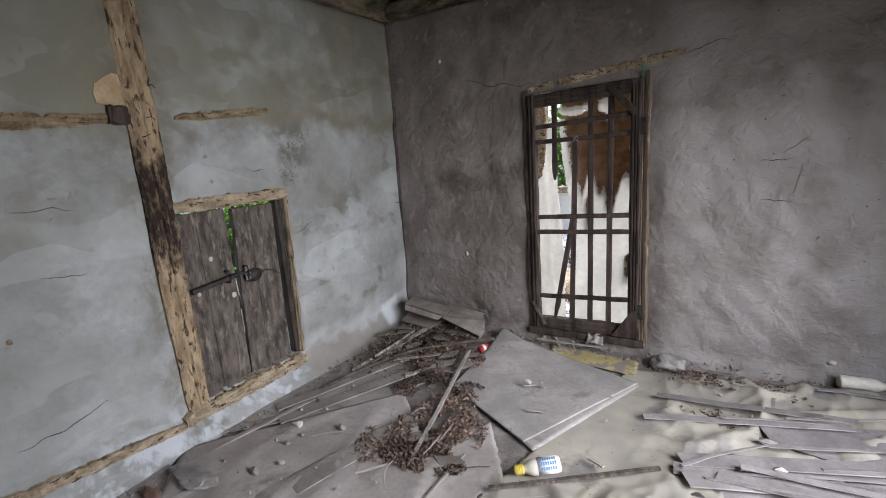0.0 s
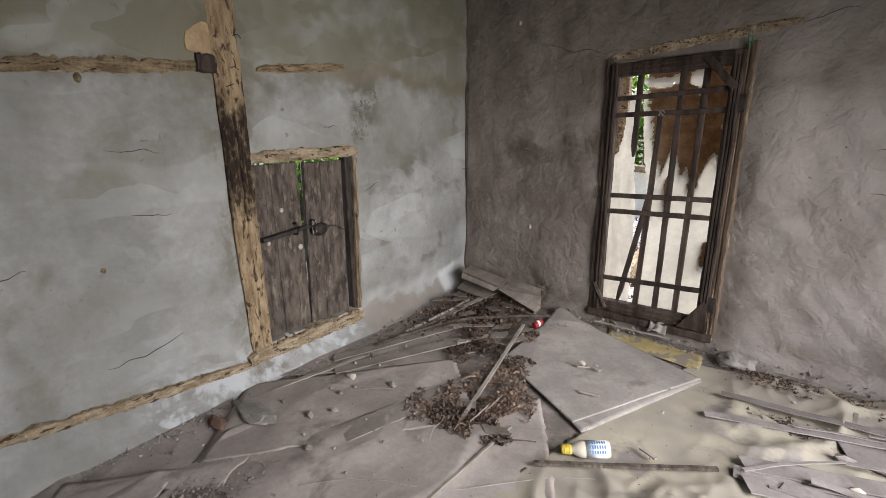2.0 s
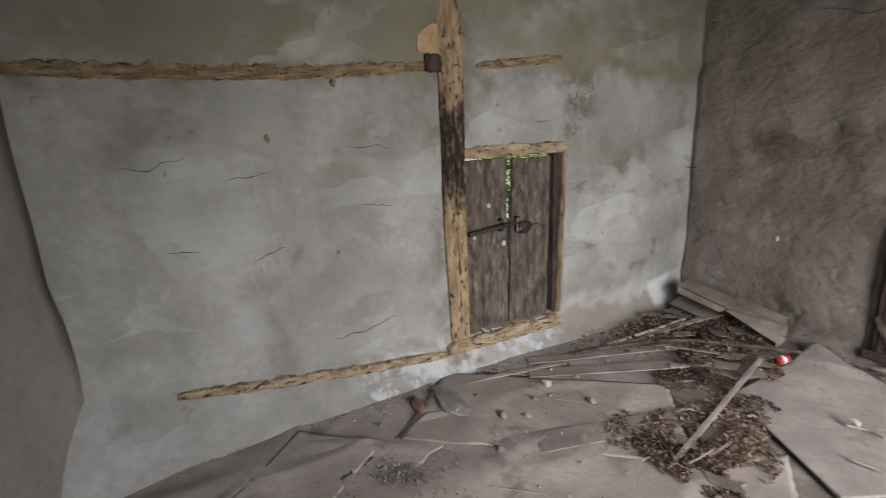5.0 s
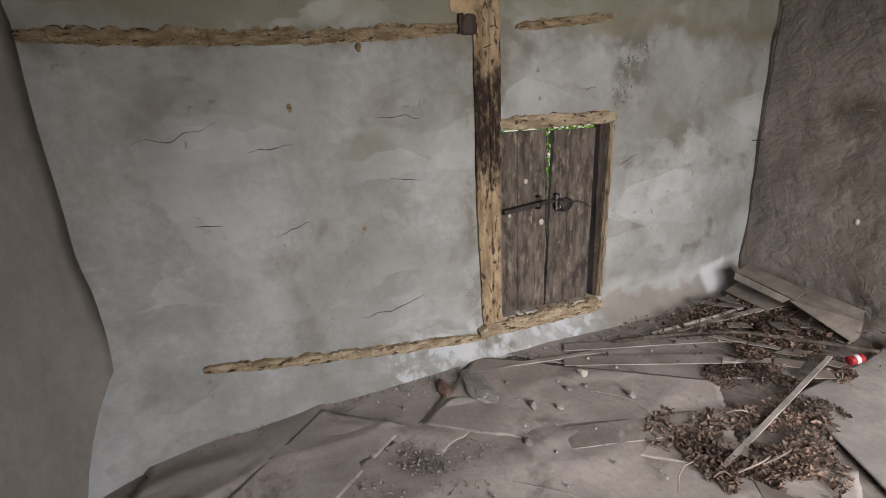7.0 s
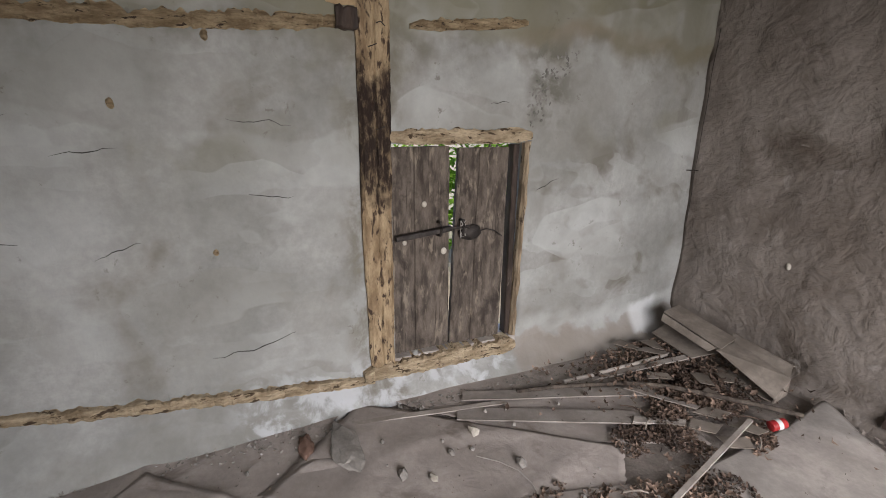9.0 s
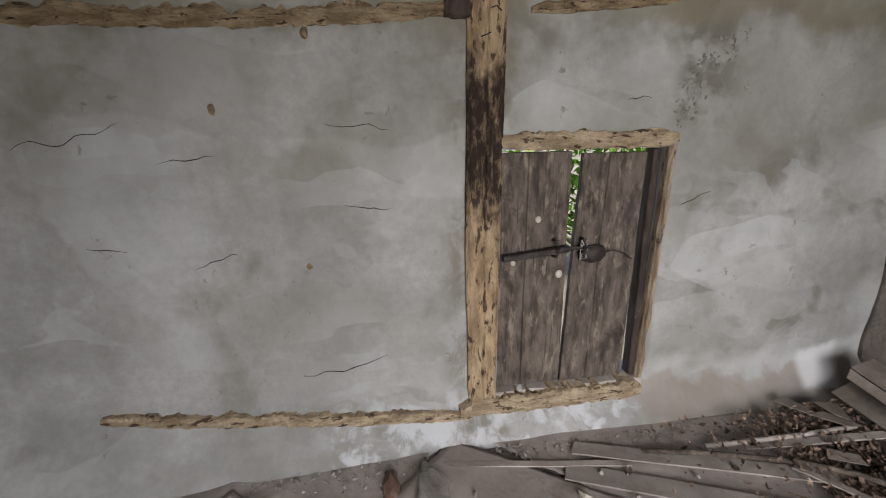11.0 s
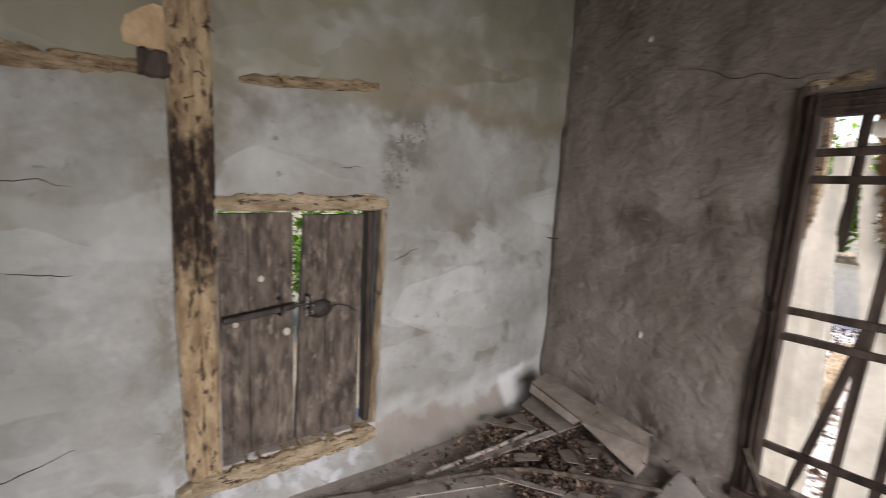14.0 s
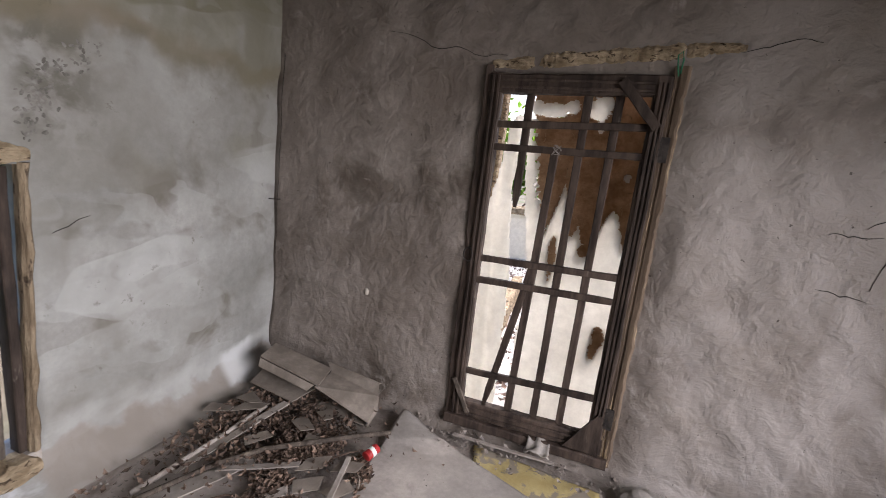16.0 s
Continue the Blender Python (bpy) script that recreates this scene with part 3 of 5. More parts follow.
fr = thing("timber_frame_west", (0.0, -2.0, 0.0), "exposed timber post and rails in the grey plaster wall", "timber frame", kind="structure")
rings = []
for k in range(97):
    z = 0.17 + (TOP - 0.17) * k / 96
    yl, yr = -2.032 + 0.028 * max(0.0, 0.8 - z) + 0.005 * wob(z * 5, 1) + 0.003 * wob(z * 23, 3), -1.892 + 0.006 * wob(z * 5, 4) + 0.003 * wob(z * 27, 5)
    if z < 1.24:
        yr -= 0.004
    f = 0.03 + 0.004 * wob(z * 4, 7)
    rings.append([(-0.06, yl, z), (f - 0.012, yl, z), (f, yl + 0.015, z), (f + 0.004 * wob(z * 20, 2), (yl + yr) / 2 - 0.01, z), (f - 0.006, (yl + yr) / 2, z),
                  (f + 0.002, (yl + yr) / 2 + 0.008, z), (f, yr - 0.014, z), (f - 0.012, yr, z), (-0.06, yr, z)])
part("post", loft(rings), POST_WOOD, fr, "tan post scorched dark half-way up")
exposed_timber("upper_rail", ((-3.80, 1.672), (-2.05, 1.712)), 0.031, OLD_WOOD, fr, seed=1.0, n=360, rag=0.6, sag=0.026)
exposed_timber("upper_rail_stub", ((-1.80, 1.715), (-1.240, 1.767)), 0.022, OLD_WOOD, fr, seed=4.0, n=80)
exposed_timber("lower_rail", ((-3.42, 0.275), (-2.0, 0.122)), 0.024, PALE_WOOD, fr, seed=8.0, n=200, front=0.018, sag=0.012, rag=0.4)
exposed_timber("sill_rail", ((-2.06, 0.145), (-1.215, 0.152)), 0.042, PALE_WOOD, fr, seed=12.0, n=160, front=0.035, rag=0.45)
exposed_timber("lintel", ((-1.90, 1.265), (-1.17, 1.268)), 0.034, PALE_WOOD, fr, seed=15.0, n=90, front=0.02, rag=0.3)
rings = []
for k in range(25):
    z = 0.2 + 1.04 * k / 24
    y0, y1 = HY1 - 0.012 + 0.006 * wob(z * 6, 5) - 0.032 * (1.24 - z), HY1 + 0.018 + 0.012 * wob(z * 9, 8) - 0.03 * (1.24 - z)
    rings.append([(-0.03, y0, z), (0.0, y0, z), (0.018, y0 + 0.008, z), (0.018, y1 - 0.01, z), (0.004, y1, z), (-0.03, y1, z)])
part("jamb", loft(rings), UPRIGHT_WOOD, fr, "weathered jamb beside the shutter")
part("sill_top", beam((-0.065, -1.9, 0.168), (-0.065, -1.2, 0.168), 0.15, 0.05, rough=0.008, steps=12), SLAT_GREY, fr)
# solid dark block stands in for the dark hollow of the joint notch
part("notch_block", beam((0.005, -2.11, 1.722), (0.005, -2.025, 1.722), 0.06, 0.085, rough=0.015, steps=5), DARK_WOOD, fr, "dark block filling in for the rail joint notch")
part("wedge_patch", slab([(-2.144, 1.772), (-2.10, 1.764), (-2.033, 1.768), (-2.033, 1.90), (-2.06, 1.905), (-2.095, 1.885), (-2.138, 1.853), (-2.15, 1.81)], 0, 0.02), BARE_CLAY, fr, "bare tan patch beside the post")
wedge = fr.children[-1]
for v in wedge.data.vertices:
    x, y, z = v.co + ORIGIN[fr]
    v.co = Vector((z + 0.004, x, y)) - ORIGIN[fr]

# ---- lattice door in the brown wall ----
def slat(a, b, w, d, y, seed=0.0, tip=0.0):
    """A flat bar in the door's plane from a to b, given as (x, z)."""
    p0, p1 = Vector((a[0], y, a[1])), Vector((b[0], y, b[1]))
    m = beam(p0, p1, w, d, side=(0, 1, 0), rough=0.003, steps=8, seed=seed, bevel=0.15)
    if tip:
        for v in m.verts:
            f = (v.co - p1).length
            if f < tip:
                v.co = p1 + (v.co - p1) * (0.25 + 0.75 * f / tip)
    return m


door = thing("lattice_door", (1.56, 0.0, 0.09), "dark wooden lattice door with broken bars, shut in the brown wall", "door")
part("stile", beam((1.217, 0.0, 0.10), (1.222, 0.0, 1.785), 0.058, 0.055, side=(0, 1, 0), rough=0.006, steps=14), DARK_WOOD, door)
part("stile", beam((1.897, 0.0, 0.11), (1.902, 0.0, 1.80), 0.066, 0.055, side=(0, 1, 0), rough=0.006, steps=14, seed=3), DARK_WOOD, door)
part("rail", beam((1.19, 0.0, 1.742), (1.935, 0.0, 1.765), 0.055, 0.082, rough=0.006, steps=10, seed=5), DARK_WOOD, door)
part("rail", beam((1.19, 0.0, 0.155), (1.935, 0.0, 0.17), 0.055, 0.085, rough=0.006, steps=10, seed=6), DARK_WOOD, door)
for k, (z0, z1) in enumerate(((1.568, 1.602), (1.468, 1.485), (0.945, 0.968), (0.838, 0.858), (0.36, 0.393))):
    part("crossbar", slat((1.235, z0), (1.875, z1), 0.03, 0.022, -0.012, seed=k * 2.1), DARK_WOOD, door)
for k, (a, b, tip) in enumerate((((1.378, 1.72), (1.372, 1.205), 0.07), ((1.518, 1.475), (1.478, 0.19), 0.0), ((1.622, 1.72), (1.607, 0.19), 0.0), ((1.748, 1.72), (1.732, 0.19), 0.0), ((1.505, 0.99), (1.352, 0.185), 0.05))):
    part("upright_bar", slat(a, b, 0.034, 0.02, 0.008, seed=k * 3.3 + 1, tip=tip), DARK_WOOD, door)
for x, w in ((1.884, 0.012), (1.902, 0.009), (1.920, 0.012), (1.206, 0.009), (1.230, 0.010)):
    part("moulding", beam((x, -0.029, 0.12), (x + 0.004, -0.029, 1.775), w, 0.012, side=(0, 1, 0), rough=0.002, steps=18, seed=x * 9), DARK_WOOD, door)
for z in (0.138, 0.172, 1.728, 1.758):
    part("moulding", beam((1.25, -0.030, z), (1.87, -0.030, z + 0.014), 0.012, 0.012, rough=0.002, steps=12, seed=z * 7), DARK_WOOD, door)
part("corner_brace", slat((1.748, 1.775), (1.905, 1.60), 0.04, 0.02, -0.036, seed=2), DARK_WOOD, door)
part("corner_brace", slat((1.198, 0.315), (1.287, 0.145), 0.022, 0.015, -0.036, seed=4), BOARD_WOOD, door)
bm = slab([(1.765, 0.135), (1.915, 0.135), (1.915, 0.325), (1.895, 0.33)], 0.0, 0.018)
for v in bm.verts:
    v.co = Vector((v.co.x, -0.03 - v.co.z, v.co.y))
part("corner_brace", bm, DARK_WOOD, door, "triangular corner board")
part("pull_ring", rod([(1.190 + 0.022 * math.cos(a), -0.035, 0.955 + 0.034 * math.sin(a)) for a in [k * math.pi / 8 for k in range(17)]], 0.004, 6), IRON, door, "thin iron ring")
for z in (1.52, 0.32):
    hinge = part("hinge", beam((1.937, -0.03, z - 0.05), (1.937, -0.03, z + 0.05), 0.05, 0.008, side=(0, 1, 0), steps=2), IRON, door)
    for dz in (-0.03, 0.0, 0.03):
        part("screw", rod([(1.93, -0.033, z + dz), (1.93, -0.039, z + dz)], 0.005, 8), IRON, hinge)
part("twist_of_wire", rod([(1.53 + 0.02 * math.cos(a * 1.7), -0.03 + 0.005 * math.sin(a), 1.478 + 0.022 * math.sin(a * 1.3)) for a in range(14)], 0.002, 5), STONE, door)

jambs = thing("door_frame", (1.56, 0.05, 0.0), "rough worn timber door frame set in mud plaster", "door frame", kind="structure")
rings = []
for k in range(121):
    z = 0.08 + 1.76 * k / 120
    x0, x1 = 1.929 + 0.003 * wob(z * 7, 3), 1.985 + 0.005 * wob(z * 8, 9) + 0.006 * wob(z * 26, 2) + 0.003 * wob(z * 70, 5)
    g = 0.006
    rings.append([(x0, 0.12, z), (x0, -0.022, z), (x0 + 0.012, -0.026, z), (x0 + 0.014, -0.026 + g, z), (x0 + 0.022, -0.026 + g, z), (x0 + 0.024, -0.026, z),
                  (x1 - 0.012, -0.032, z), (x1, -0.022, z), (x1, 0.12, z)])
part("jamb", loft(rings), surface("streaked_jamb_timber", (0.09, 0.065, 0.05), (0.22, 0.165, 0.12), scale=8, stretch=(4, 4, 0.3), fine=60, bump=0.7, spots=(0.34, 0.26, 0.17), spot_scale=11, spot_at=0.57), jambs)
part("jamb", beam((1.178, 0.05, 0.08), (1.178, 0.05, 1.82), 0.03, 0.14, side=(0, 1, 0), rough=0.008, steps=16), DARK_WOOD, jambs)
part("threshold", beam((1.17, 0.045, 0.092), (1.97, 0.045, 0.098), 0.19, 0.05, rough=0.008, steps=14, seed=2), DARK_WOOD, jambs)
exposed_timber("lintel", ((1.19, 1.825), (2.16, 1.915)), 0.030, PALE_WOOD, jambs, seed=21.0, n=110, wall="north", front=0.006, rag=0.35)
rag = thing("cloth_scrap", (1.66, -0.07, 0.07), "crumpled grey cloth scrap on the door threshold", "cloth scrap")
part("cloth", sheet([(1.60, -0.10), (1.72, -0.11), (1.71, -0.03), (1.61, -0.02)], 10, 8, 0.004, lambda x, y: 0.085 + 0.03 * wob(x, y, 1, 28) + (0.03 if y > -0.06 else 0.0), 0.1, 2), STONE, rag, smooth=True)

# ---- torn clay and paper screen behind the lattice ----
def along(z, rows):
    """The value at height z between rows of (height, value), from the top down."""
    for (za, a), (zb, b) in zip(rows, rows[1:]):
        if z >= zb:
            return a + (b - a) * min(1.0, max(0.0, (za - z) / (za - zb)))
    return rows[-1][1]


def screen_left(z):
    return along(z, ((1.80, 1.345), (1.45, 1.40), (1.20, 1.450), (1.13, 1.49), (0.0, 1.49))) + 0.014 * wob(z, 0, 0, 12) + 0.012 * wob(z, 3, 0, 41)


def paper_left(z):
    return along(z, ((1.62, 1.335), (1.38, 1.358), (1.04, 1.405), (0.82, 1.45), (0.58, 1.434), (0.0, 1.425))) + 0.016 * wob(z, 7, 0, 7) + 0.008 * wob(z, 5, 0, 33)


def paper_top(x):
    peaks = ((1.562, 1.335, 0.040), (1.505, 1.13, 0.02), (1.655, 1.14, 0.06), (1.80, 1.262, 0.06), (1.73, 1.10, 0.05), (1.90, 1.13, 0.06))
    return max([0.98] + [h - abs(x - c) / w * 0.17 for c, h, w in peaks]) + 0.02 * wob(x, 2, 0, 26)


def papered(x, z):
    n = 0.030 * wob(x, z, 4, 16) + 0.022 * wob(x, z, 9, 45) + 0.014 * wob(x, z, 2, 95)
    if x < screen_left(z) + n and z < 1.62:
        return True
    if z < paper_top(x) + n:
        for cx, cz, rx, rz in ((1.548, 0.965, 0.017, 0.115), (1.696, 1.02, 0.03, 0.03), (1.832, 0.61, 0.03, 0.06), (1.815, 0.53, 0.018, 0.05), (1.455, 0.50, 0.016, 0.05), (1.71, 1.08, 0.015, 0.05)):
            if ((x - cx) / rx) ** 2 + ((z - cz) / rz) ** 2 < 1 + 24 * n:
                return False
        return True
    for cx, cz, rx, rz in ((1.455, 1.672, 0.075, 0.034), (1.37, 1.68, 0.035, 0.035), (1.545, 1.685, 0.03, 0.035), (1.665, 1.69, 0.052, 0.06), (1.68, 1.61, 0.018, 0.035), (1.834, 1.387, 0.016, 0.024)):
        if ((x - cx) / rx) ** 2 + ((z - cz) / rz) ** 2 < 1 + 24 * n:
            return True
    return False


def cut_sheet(x0, x1, z0, z1, step, y, keep, thick=0.006):
    """An upright sheet of small cells, kept where keep(x, z) holds."""
    bm = bmesh.new()
    nx, nz = round((x1 - x0) / step), round((z1 - z0) / step)
    got = {}

    def vert(i, j, back):
        if (i, j, back) not in got:
            x, z = x0 + i * step, z0 + j * step
            jx, jz = 0.35 * step * wob(i * 0.9, j * 0.9, 3), 0.35 * step * wob(i * 0.9, j * 0.9, 8)
            got[i, j, back] = bm.verts.new((x + jx, y(x, z) + (thick if back else 0), z + jz))
        return got[i, j, back]

    cells = {(i, j) for i in range(nx) for j in range(nz) if keep(x0 + (i + 0.5) * step, z0 + (j + 0.5) * step)}
    for i, j in cells:
        q = [(i, j), (i + 1, j), (i + 1, j + 1), (i, j + 1)]
        bm.faces.new([vert(*k, 0) for k in q])
        bm.faces.new([vert(*k, 1) for k in q[::-1]])
        for k, (di, dj) in enumerate(((0, -1), (1, 0), (0, 1), (-1, 0))):
            if (i + di, j + dj) not in cells:
                a, b = q[k], q[(k + 1) % 4]
                bm.faces.new((vert(*a, 0), vert(*a, 1), vert(*b, 1), vert(*b, 0)))
    return bm


SCREEN_Y = 0.22
torn = thing("torn_screen", (1.75, SCREEN_Y, 0.0), "brown straw-clay screen with torn cream paper behind the lattice", "screen")
part("clay_panel", cut_sheet(1.30, 2.20, 0.0, 1.86, 0.0065, lambda x, z: SCREEN_Y + 0.006 * wob(x, z, 0, 8),
     lambda x, z: x > screen_left(z) and not (papered(x, z) and papered(x + 0.007, z) and papered(x - 0.007, z)), 0.03), CLAY_BROWN, torn)
part("paper_sheet", cut_sheet(1.30, 2.18, 0.0, 1.80, 0.0055, lambda x, z: SCREEN_Y - 0.010 + 0.012 * wob(x * 2.2, z * 0.5, 3, 5) * (1.2 - min(1.0, z)),
     lambda x, z: x > paper_left(z) and papered(x, z), 0.003), PAPER_CREAM, torn, "torn cream paper layer")
for k in range(46):
    x, z = random.uniform(1.42, 1.95), random.uniform(1.0, 1.72)
    if not papered(x, z) and x > screen_left(z) + 0.02 and k < 26:
        a = random.uniform(0, 3.1)
        part("straw", rod([(x, SCREEN_Y - 0.008, z), (x + 0.02 * math.cos(a), SCREEN_Y - 0.013, z + 0.02 * math.sin(a)), (x + 0.04 * math.cos(a + 0.3), SCREEN_Y - 0.009, z + 0.04 * math.sin(a + 0.3))], 0.0018, 5), OLD_WOOD, torn)
hang = thing("hanging_paper", (1.26, 0.25, 0.0), "hanging strip of torn cream paper beside the lattice", "paper")
part("strip", cut_sheet(1.08, 1.42, 0.02, 1.64, 0.007, lambda x, z: 0.25 + 0.02 * wob(x * 3, z * 0.7, 5, 4) + 0.008 * math.sin(x * 70 + z * 4),
     lambda x, z: along(z, ((1.64, 1.27), (1.56, 1.24), (1.40, 1.225), (1.22, 1.19), (1.12, 1.08), (0.0, 1.05))) + 0.02 * wob(z, 8, 0, 9) < x
     < along(z, ((1.64, 1.31), (1.28, 1.294), (0.98, 1.318), (0.775, 1.346), (0.0, 1.352))) + 0.012 * wob(z, 4, 0, 9) + 0.006 * wob(z, 4, 0, 40), 0.003), PAPER_CREAM, hang, smooth=True)
post = thing("yard_post", (1.19, 0.42, 0.0), "tan wooden post behind hanging paper", "post")
part("shaft", beam((1.10, 0.46, -0.05), (1.12, 0.46, 1.95), 0.09, 0.10, side=(0, 1, 0), rough=0.015, steps=16), OLD_WOOD, post)

# ---- outside ----
bm = bmesh.new()
bmesh.ops.create_grid(bm, x_segments=40, y_segments=40, size=1200, matrix=Matrix.Translation((0, 0, -0.14)))
tagged(part("ground", bm, surface("trodden_soil", (0.12, 0.10, 0.07), (0.24, 0.21, 0.16), scale=1.0, fine=12, bump=0.5, spots=(0.08, 0.12, 0.04), spot_scale=0.8, spot_at=0.5, spot_width=0.2)), "trodden earth with patchy grass round the house", "ground", kind="structure")
bm = bmesh.new()
bmesh.ops.create_grid(bm, x_segments=50, y_segments=50, size=1, matrix=Matrix.Translation((1.1, 2.4, 0.0)) @ Matrix.Diagonal((2.3, 2.2, 1, 1)))
for v in bm.verts:
    v.co.z += 0.015 * wob(v.co.x, v.co.y, 0, 5)
tagged(part("yard_floor", bm, YARD, smooth=True), "pale dusty porch floor littered with debris", "floor", kind="structure")
sill_beam = thing("floor_beam", (1.0, 1.8, 0.0), "weathered brown floor beam lying in the porch", "beam")
part("timber", beam((1.10, 0.9, 0.09), (0.93, 2.7, 0.09), 0.10, 0.20, rough=0.02, steps=14), OLD_WOOD, sill_beam)
low = thing("porch_wall", (1.0, 4.5, 0.0), "low cream porch wall with a timber sill", "wall")
part("masonry", wall_solid(lines(-2.6, 3.6, 0.15), lines(-0.14, 0.66, 0.1), lambda u, z, d: (u, 4.5 - d, z), lambda u, z: False, 0.14, lambda x, z: 0.015 * wob(x, z, 1, 3)), PAPER_CREAM, low, smooth=True)
part("sill", beam((-2.6, 4.5, 0.70), (3.6, 4.5, 0.70), 0.2, 0.1, rough=0.012, steps=20), OLD_WOOD, low)


def foliage(name, centre, size, count, label, leaf=0.11, seed=1, trunk=True):
    """A bush or tree: a forked trunk and a crown of many small bent leaves."""
    rnd = random.Random(seed)
    c = Vector(centre)
    ob = thing(name, (c.x, c.y, -0.14), label, "bush")
    bm = bmesh.new()
    clumps = [c + Vector((rnd.gauss(0, size[0] * 0.4), rnd.gauss(0, size[1] * 0.4), rnd.gauss(0, size[2] * 0.4))) for _ in range(26)]
    clumps = [Vector((p.x, p.y, max(p.z, 0.1))) for p in clumps]
    for k in range(count):
        p = clumps[k % len(clumps)] + Vector((rnd.gauss(0, 0.22), rnd.gauss(0, 0.22), rnd.gauss(0, 0.2)))
        a, t = rnd.uniform(0, 6.28), rnd.uniform(-0.9, 0.9)
        d = Vector((math.cos(a) * math.cos(t), math.sin(a) * math.cos(t), math.sin(t)))
        s = d.cross(Vector((rnd.uniform(-0.4, 0.4), rnd.uniform(-0.4, 0.4), 1))).normalized()
        l = leaf * rnd.uniform(0.6, 1.3)
        n = d.cross(s) * l * 0.12
        vs = [bm.verts.new(q) for q in (p, p + d * l * 0.5 + s * l * 0.28 - n, p + d * l, p + d * l * 0.5 - s * l * 0.28 - n)]
        bm.faces.new((vs[0], vs[1], vs[2]))
        bm.faces.new((vs[0], vs[2], vs[3]))
    part("crown", bm, GREEN, ob)
    bm = bmesh.new()
    for p in clumps[:9]:
        base = Vector((c.x, c.y, -0.15))
        mid = base.lerp(p, 0.5) + Vector((rnd.uniform(-0.15, 0.15), rnd.uniform(-0.15, 0.15), 0.1))
        rod([base, base.lerp(mid, 0.5), mid, p], 0.035, 6, bm, 0.008)
    part("stems", bm, BARK, ob)
    return ob


foliage("bush", (-0.5, 6.6, 1.3), (1.6, 0.8, 1.2), 2600, "leafy green bush behind the porch wall", 0.17, 3)
foliage("bush", (1.4, 7.2, 1.4), (1.8, 0.8, 1.3), 2400, "leafy green bush behind the porch wall", 0.17, 4)
foliage("bush", (-2.4, -1.9, 0.9), (0.6, 1.2, 0.9), 3000, "bright green bush growing against the shuttered wall", 0.10, 5)
foliage("bush", (-2.3, -0.1, 0.9), (0.5, 1.3, 1.0), 2000, "bright green bush growing against the shuttered wall", 0.12, 6)

# ---- shutter in the grey wall ----
shutter = thing("shutter", (-0.04, -1.55, 0.23), "pair of weathered grey-brown plank shutter leaves, latched", "shutter")


def leaf_board(name, foot, head, z0, z1, seed):
    """A thick plank with a worn, uneven outline and a split."""
    rings = []
    for k in range(31):
        f = k / 30
        z = z0 + (z1 - z0) * f
        yl, yr = foot[0] + (head[0] - foot[0]) * f, foot[1] + (head[1] - foot[1]) * f
        a, b = yl + 0.003 * wob(z * 5, seed) + 0.002 * wob(z * 22, seed), yr + 0.003 * wob(z * 5, seed + 4) + 0.002 * wob(z * 22, seed + 4)
        s = (a * 0.6 + b * 0.4) + 0.006 * wob(z * 3, seed + 8)
        x = -0.028 + 0.003 * wob(z * 2, seed)
        top = (0.006 * wob(yl * 9, seed), 0.006 * wob(yr * 9, seed + 1)) if k in (0, 30) else (0, 0)
        rings.append([(x - 0.03, a, z), (x - 0.004, a, z), (x, a + 0.006, z), (x + 0.001, s - 0.004, z), (x - 0.005, s, z), (x + 0.001, s + 0.004, z),
                      (x, b - 0.006, z + top[1]), (x - 0.004, b, z + top[1]), (x - 0.03, b, z + top[1])])
    return part(name, loft(rings), BOARD_WOOD, shutter)


leaf_l = leaf_board("leaf", (-1.893, -1.590), (-1.893, -1.595), 0.200, 1.220, 2.0)
leaf_r = leaf_board("leaf", (-1.582, -1.286), (-1.546, -1.272), 0.198, 1.212, 9.0)
part("bolt_bar", beam((0.002, -1.875, 0.805), (0.006, -1.60, 0.835), 0.03, 0.026, rough=0.003, steps=8), IRON, shutter, "dark iron bolt bar")
part("bolt_tip", rod([(0.006, -1.62, 0.834), (0.01, -1.50, 0.838)], 0.008, 8), IRON, shutter)
for y in (-1.655, -1.535):
    part("staple", rod([(-0.028, y, 0.865), (0.012, y, 0.87), (0.026, y, 0.84), (0.012, y, 0.805), (-0.028, y, 0.80)], 0.008, 7), IRON, shutter, "iron staple")
bm = bmesh.new()
bmesh.ops.create_icosphere(bm, subdivisions=3, radius=1, matrix=Matrix.Translation((-0.014, -1.485, 0.80)) @ Matrix.Diagonal((0.022, 0.062, 0.042, 1)))
for v in bm.verts:
    v.co += (v.co - Vector((-0.014, -1.485, 0.80))) * 0.25 * wob(v.co.y, v.co.z, 0, 40)
part("lock_plate", bm, IRON, shutter, "blackened lock plate", smooth=True)
part("tie_wire", rod([(0.012, -1.54 + 0.02 * math.cos(a * 2.1), 0.825 + 0.045 * math.sin(a * 1.3)) for a in range(16)], 0.0025, 5), STONE, shutter, "greenish twisted wire")
part("loose_wire", rod([(-0.01, -1.45, 0.80), (0.004, -1.40, 0.815), (0.006, -1.35, 0.80), (0.0, -1.31, 0.77)], 0.003, 5), IRON, shutter)
for y, z, r in ((-1.725, 0.955, 0.013), (-1.622, 0.715, 0.016), (-1.825, 0.775, 0.011)):
    bm = bmesh.new()
    bmesh.ops.create_icosphere(bm, subdivisions=2, radius=1, matrix=Matrix.Translation((-0.024, y, z)) @ Matrix.Diagonal((0.006, r, r * 1.15, 1)))
    part("dowel", bm, PLASTER_CHIP, shutter, "pale wooden dowel end", smooth=True)
